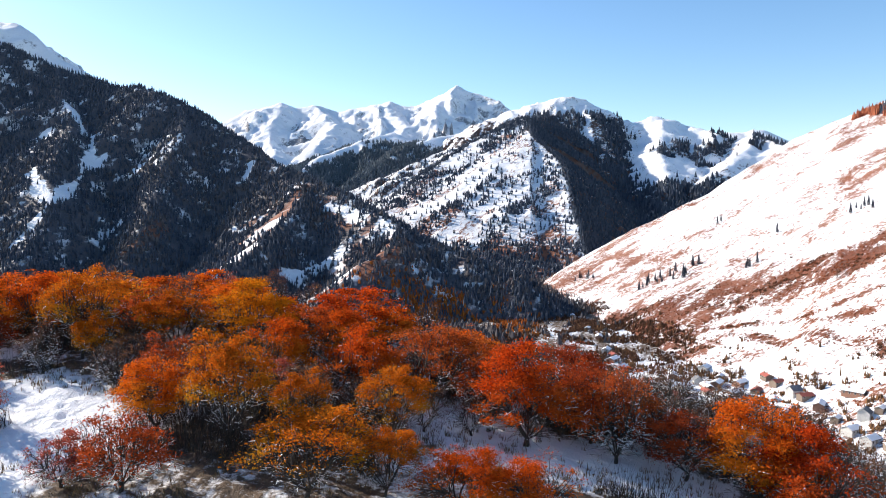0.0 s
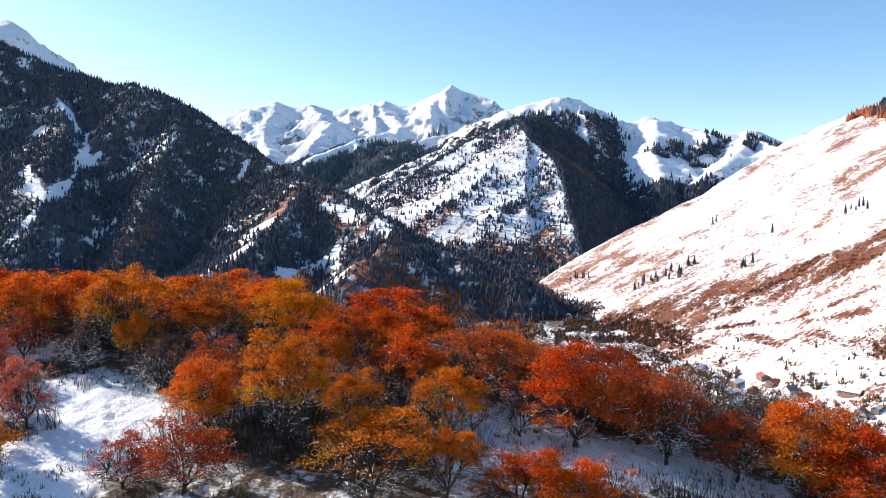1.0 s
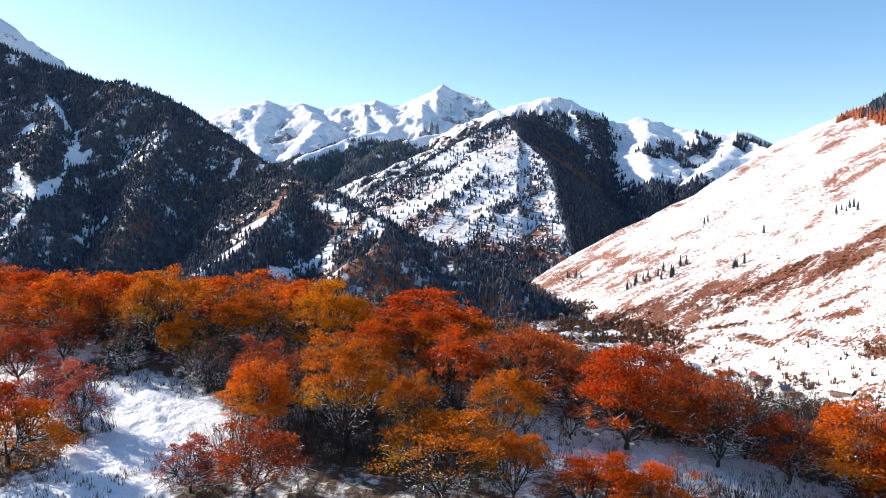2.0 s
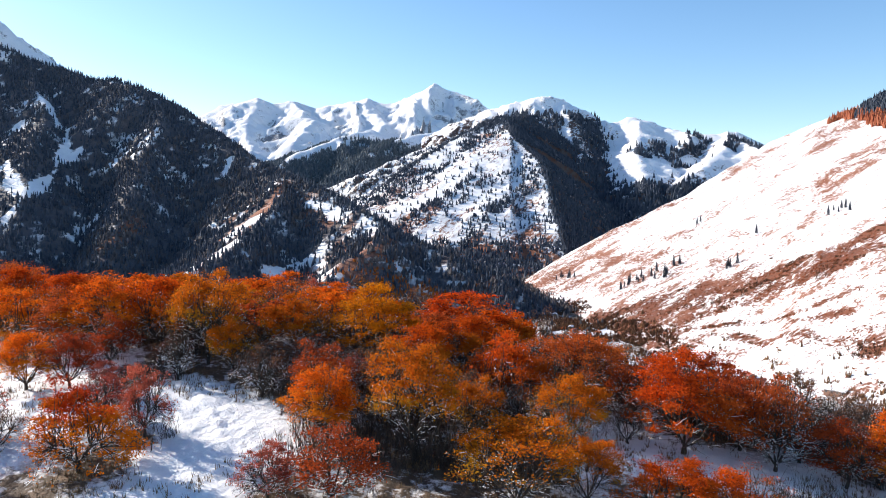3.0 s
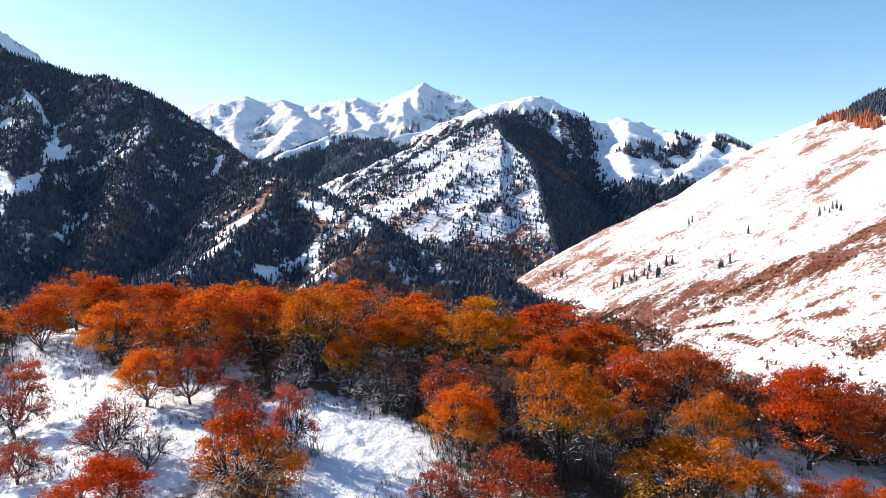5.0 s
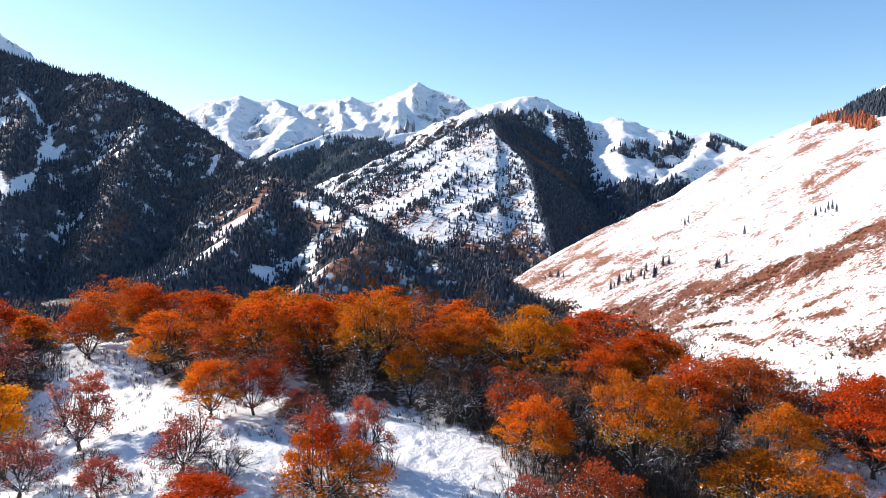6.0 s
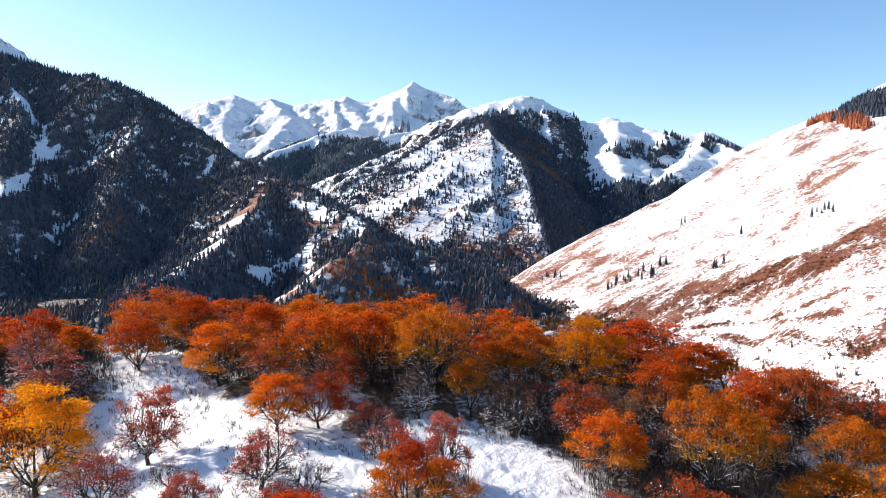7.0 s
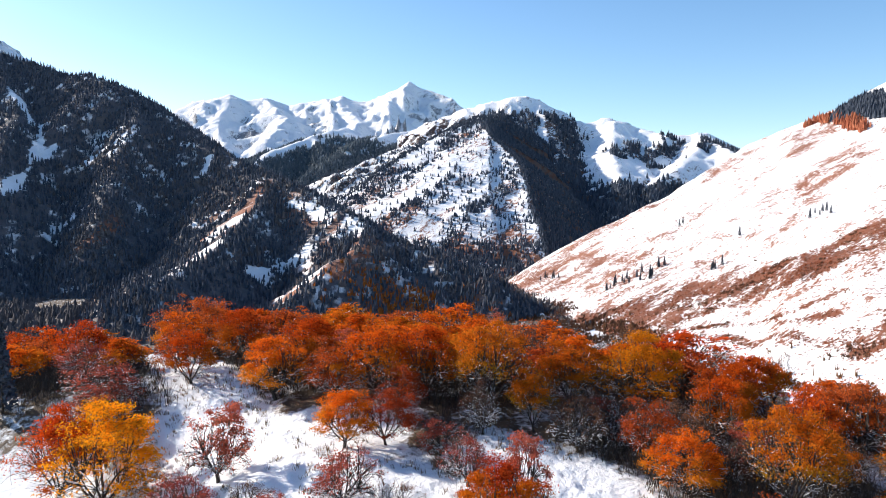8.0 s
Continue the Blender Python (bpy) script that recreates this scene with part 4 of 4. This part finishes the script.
def block(x0, x1, y0, y1, z0, z1):
    bm = bmesh.new()
    bmesh.ops.create_cube(bm, size=1, matrix=Matrix.Translation(((x0 + x1) / 2, (y0 + y1) / 2, (z0 + z1) / 2)) @ Matrix.Diagonal((x1 - x0, y1 - y0, z1 - z0, 1)))
    return bm


def gable(w, d, z, rise, over, thick):
    """A pitched sheet over a body w by d, its ridge along x."""
    bm = bmesh.new()
    lower = [(s * (w / 2 + over), y, h) for y, h in ((-d / 2 - over, z - over * 2 * rise / d), (0, z + rise), (d / 2 + over, z - over * 2 * rise / d)) for s in (-1, 1)]
    a = [bm.verts.new(p) for p in lower]
    c = [bm.verts.new((p[0], p[1], p[2] + thick)) for p in lower]
    for q in ((0, 1, 3, 2), (2, 3, 5, 4)):
        bm.faces.new([a[k] for k in reversed(q)])
        bm.faces.new([c[k] for k in q])
    for p, q in ((0, 1), (1, 3), (3, 5), (5, 4), (4, 2), (2, 0)):
        bm.faces.new((a[p], a[q], c[q], c[p]))
    bmesh.ops.recalc_face_normals(bm, faces=bm.faces)
    return bm


M_WHITEWASH = plain("whitewashed wall", (0.62, 0.60, 0.56), (0.48, 0.46, 0.43), 0.8)
M_BRICKWALL = plain("brown brick wall", (0.26, 0.13, 0.09), (0.33, 0.18, 0.12), 1.5)
M_TIMBER = plain("weathered boards", (0.16, 0.12, 0.09), (0.22, 0.17, 0.13), 2.0)
M_SLATE = plain("grey roof sheets", (0.14, 0.14, 0.15), (0.22, 0.22, 0.22), 1.0)
M_REDROOF = plain("dull red roof sheets", (0.30, 0.07, 0.05), (0.36, 0.10, 0.07), 1.0)
M_GLASS = plain("dark window glass", (0.02, 0.025, 0.03), (0.04, 0.045, 0.05), 1.0, 0.1)


def house(w, d, z, rise, wall, roof, snowy, label):
    root = tagged(new("house"), label, "house", "village houses")
    bm = block(-w / 2, w / 2, -d / 2, d / 2, -1.5, z)
    for s in (-1, 1):
        tri = [bm.verts.new((s * w / 2, y, h)) for y, h in ((-d / 2, z), (d / 2, z), (0, z + rise))]
        bm.faces.new(tri)
    part("wall", bm, wall, root)
    part("roof", gable(w, d, z, rise, 0.5, 0.12), roof, root)
    if snowy:
        part("roof_snow", gable(w - 0.4, d - 0.4, z + 0.16, rise, 0.45, 0.22), M_SNOW, root, "snow lying on the roof")
    chimney = part("chimney", block(w * 0.2, w * 0.2 + 0.6, 0.4, 1.0, z + 0.3, z + rise + 1.1), M_BRICKWALL, root)
    for k in range(max(2, int(w / 3))):
        x = -w / 2 + (k + 0.5) * w / max(2, int(w / 3))
        for s in (-1, 1):
            y = s * (d / 2 + 0.03)
            if k == 1 and s < 0:
                part("door", block(x - 0.5, x + 0.5, y - 0.05, y + 0.05, 0.0, 2.0), M_TIMBER, root)
                continue
            frame_part = part("window", block(x - 0.65, x + 0.65, y - 0.05, y + 0.05, 0.9, 2.2), M_WHITEWASH, root)
            part("pane", block(x - 0.5, x + 0.5, y - 0.07, y + 0.07, 1.02, 2.08), M_GLASS, frame_part)
    return root


def top(x, y):
    xa, ya = np.array([float(x)]), np.array([float(y)])
    return float(max(relief(xa, ya)[0], sunny_shape(xa, ya)[0] if x > 92 else -999))


HOUSES = [house(10, 7, 2.7, 1.7, M_WHITEWASH, M_SLATE, True, "whitewashed village house with snow on its roof"),
          house(13, 6.5, 2.6, 1.4, M_BRICKWALL, M_SLATE, True, "long brick village house under a snowy roof"),
          house(8, 6.5, 3.8, 2.6, M_WHITEWASH, M_SLATE, False, "white gabled village house with a dark roof"),
          house(9, 6, 2.5, 1.5, M_TIMBER, M_REDROOF, False, "wooden village house with a red roof"),
          house(8, 4.5, 2.2, 0.9, M_TIMBER, M_SLATE, True, "small weathered shed with a snowy roof")]
homes = []
FIELD_EDGE = [(400, 272), (444, 264), (473, 246), (551, 230), (590, 214), (700, 160)]      # no houses above this line: y, x


def below_field(x, y):
    return x < np.interp(y, [p[0] for p in FIELD_EDGE], [p[1] for p in FIELD_EDGE]) or y > 640


for k, (x, y) in enumerate([(174.8, 519.6), (179.2, 480.5), (212.3, 550.7), (209.6, 576.8), (205.1, 505.6), (146.7, 819.6), (145.2, 641.0), (142.9, 605.4), (257.5, 422.0), (237.7, 416.9), (176.7, 554.2), (169.8, 489.5), (202.0, 479.0), (203.6, 460.9), (183.7, 460.9), (223.6, 485.0), (238.4, 454.7), (238.9, 435.6), (238.6, 399.8), (150.5, 696.7), (147.9, 738.3), (143.0, 576.8), (219.3, 530.7), (224.4, 433.8), (217.4, 455.4)]):
    if not below_field(x, y):
        continue
    homes.append((x, y))
    copy_thing(HOUSES[(0, 1, 4)[k % 3]], pose(x, y, top(x, y), 0, 0, 25 + 47 * k % 60))
for k, (x, y) in enumerate([(235.1, 481.3), (248.8, 423.3), (189.4, 534.7)]):
    if not below_field(x, y):
        continue
    homes.append((x, y))
    copy_thing(HOUSES[2], pose(x, y, top(x, y), 0, 0, 20 + 30 * k))
for k, (x, y) in enumerate([(236.9, 469.8), (222.6, 510.2), (147.1, 621.4)]):
    if not below_field(x, y):
        continue
    homes.append((x, y))
    copy_thing(HOUSES[3], pose(x, y, top(x, y), 0, 0, 10 + 40 * k))
rng = np.random.default_rng(5)
for k in range(400):
    x, y = rng.uniform(150, 330), rng.uniform(360, 545)
    z = top(x, y)
    if not below_field(x, y) or len(homes) > 90 or any(math.hypot(x - a, y - c) < 13 for a, c in homes):
        continue
    homes.append((x, y))
    copy_thing(HOUSES[int(rng.choice([0, 1, 1, 4, 4, 4, 3]))], pose(x, y, z, 0, 0, rng.uniform(0, 180)))
for home in HOUSES:
    for ob in (*home.children_recursive, home):
        bpy.data.objects.remove(ob)


def village_keep(x, y, z, lit):
    clump = smooth(fbm(x, y, 22, 3, 81), 0.42, 0.58)
    near = np.min([np.hypot(x - a, y - c) for a, c in homes], axis=0)
    return clump * smooth(near, 5, 7) * smooth(-z, 84, 96) * (0.12 + 0.88 * smooth(-near, -26, -14))


spots, rng = scatter(22000, 60, 400, 340, 760, lambda x, y: np.maximum(land(x, y), np.where(x > 92, sunny_shape(x, y), -999)), village_keep, 17)
wood("garden_trees", spots, 1.2 + 5 * rng.random(len(spots)) ** 2, rng.uniform(1.4, 4.2, len(spots)), SHRUB_FORM, 4, M_GARDEN, "leafless and ochre garden trees between the houses", 18)


def foot_keep(x, y, z, lit):
    near = np.min([np.hypot(x - a, y - c) for a, c in homes], axis=0)
    return smooth(fbm(x, y, 30, 4, 83), 0.38, 0.56) * smooth(near, 6, 8) * smooth(-z, 96, 106) * smooth(y - 0.9 * x, 400, 470)


spots, rng = scatter(12000, 50, 225, 520, 900, lambda x, y: np.maximum(land(x, y), np.where(x > 92, sunny_shape(x, y), -999)), foot_keep, 27)
wood("valley_thicket", spots, rng.uniform(1.5, 4.5, len(spots)), rng.uniform(1.6, 4.2, len(spots)), SHRUB_FORM, 4, M_DARKSCRUB, "leafless brown thicket along the valley floor", 28)


def spruce_tree(seed):
    rng = np.random.default_rng(seed)
    root = tagged(new("spruce_tree"), "dark slender spruce standing on the snowy slope", "tree", "single spruces")
    verts, faces = [], []
    tube(verts, faces, np.array((0, 0, -1.0)), np.array((0, 0, 13.0)), 0.22, 0.05, 6)
    joined("trunk", verts, faces, M_BARK, root)
    at = []
    for k in range(900):
        h = rng.uniform(0.06, 1) ** 0.9
        a, r = rng.uniform(0, 6.28), (1 - h) * 2.6 * rng.uniform(0.35, 1.05) + 0.1
        at.append((r * math.cos(a), r * math.sin(a), 14 * h - 0.25 * r))
    verts, faces = leaf_cards(rng, np.array(at), 0.55)
    joined("crown", verts, faces, M_SPRUCE, root)
    return root


SPRUCES = [spruce_tree(1), spruce_tree(2)]
rng = np.random.default_rng(9)
for k, (x, y, z) in enumerate([(289, 820, -50), (234, 832, -77), (244, 833, -72), (247, 818, -72), (258, 824, -66), (257, 809, -68), (182, 998, -87), (191, 998, -83), (198, 987, -80), (366, 797, -13), (424, 748, 12), (430, 744, 15), (428, 726, 12), (352, 934, -6), (312, 747, -46), (322, 744, -41), (270, 814, -61), (225, 833, -82), (201, 971, -80), (283, 822, -53)]):
    for _ in range(1 + k % 3):
        copy_thing(SPRUCES[k % 2], pose(x, y, top(x, y), 0, 0, 53 * k) @ Matrix.Scale(rng.uniform(0.45, 0.85), 4))
        x, y = x + rng.uniform(-9, 9), y + rng.uniform(-9, 9)
x, y = -56.6, 53.2
copy_thing(SPRUCES[0], pose(x, y, top(x, y), 0, 0, 40) @ Matrix.Scale(0.42, 4))["label"] = "young dark spruce between the autumn trees"
for tree in SPRUCES:
    for ob in (*tree.children_recursive, tree):
        bpy.data.objects.remove(ob)
SHOULDER = [(668, 1045, 165), (668, 991, 160), (676, 936, 160), (686, 890, 160)]
spots, rng = scatter(16000, 600, 1050, 900, 1150, sunny_shape, lambda x, y, z, lit: 1 - smooth(away(x, y, SHOULDER)[0] + 50 * (fbm(x, y, 40, 4, 91) - 0.5), 32, 44), 19)
wood("spruce_wood", spots, rng.uniform(10, 17, len(spots)), rng.uniform(4.5, 6.5, len(spots)), SPRUCE_FORM, 6, M_SPRUCE, "dense dark spruce wood on the slope's shoulder", 20)
LARCH_ROW = [(618, 1098, 148), (634, 1090, 155), (630, 1034, 147), (616, 973, 134), (594, 883, 112)]
spots, rng = scatter(9000, 560, 800, 940, 1150, sunny_shape, lambda x, y, z, lit: 0.8 * (1 - smooth(away(x, y, LARCH_ROW)[0] + 16 * (fbm(x, y, 14, 3, 92) - 0.5), 3, 12)), 21)
wood("larch_wood", spots, rng.uniform(5, 14, len(spots)), rng.uniform(3, 6, len(spots)), SPRUCE_FORM, 6, M_LARCH, "row of rusty larches along the slope's shoulder", 22)
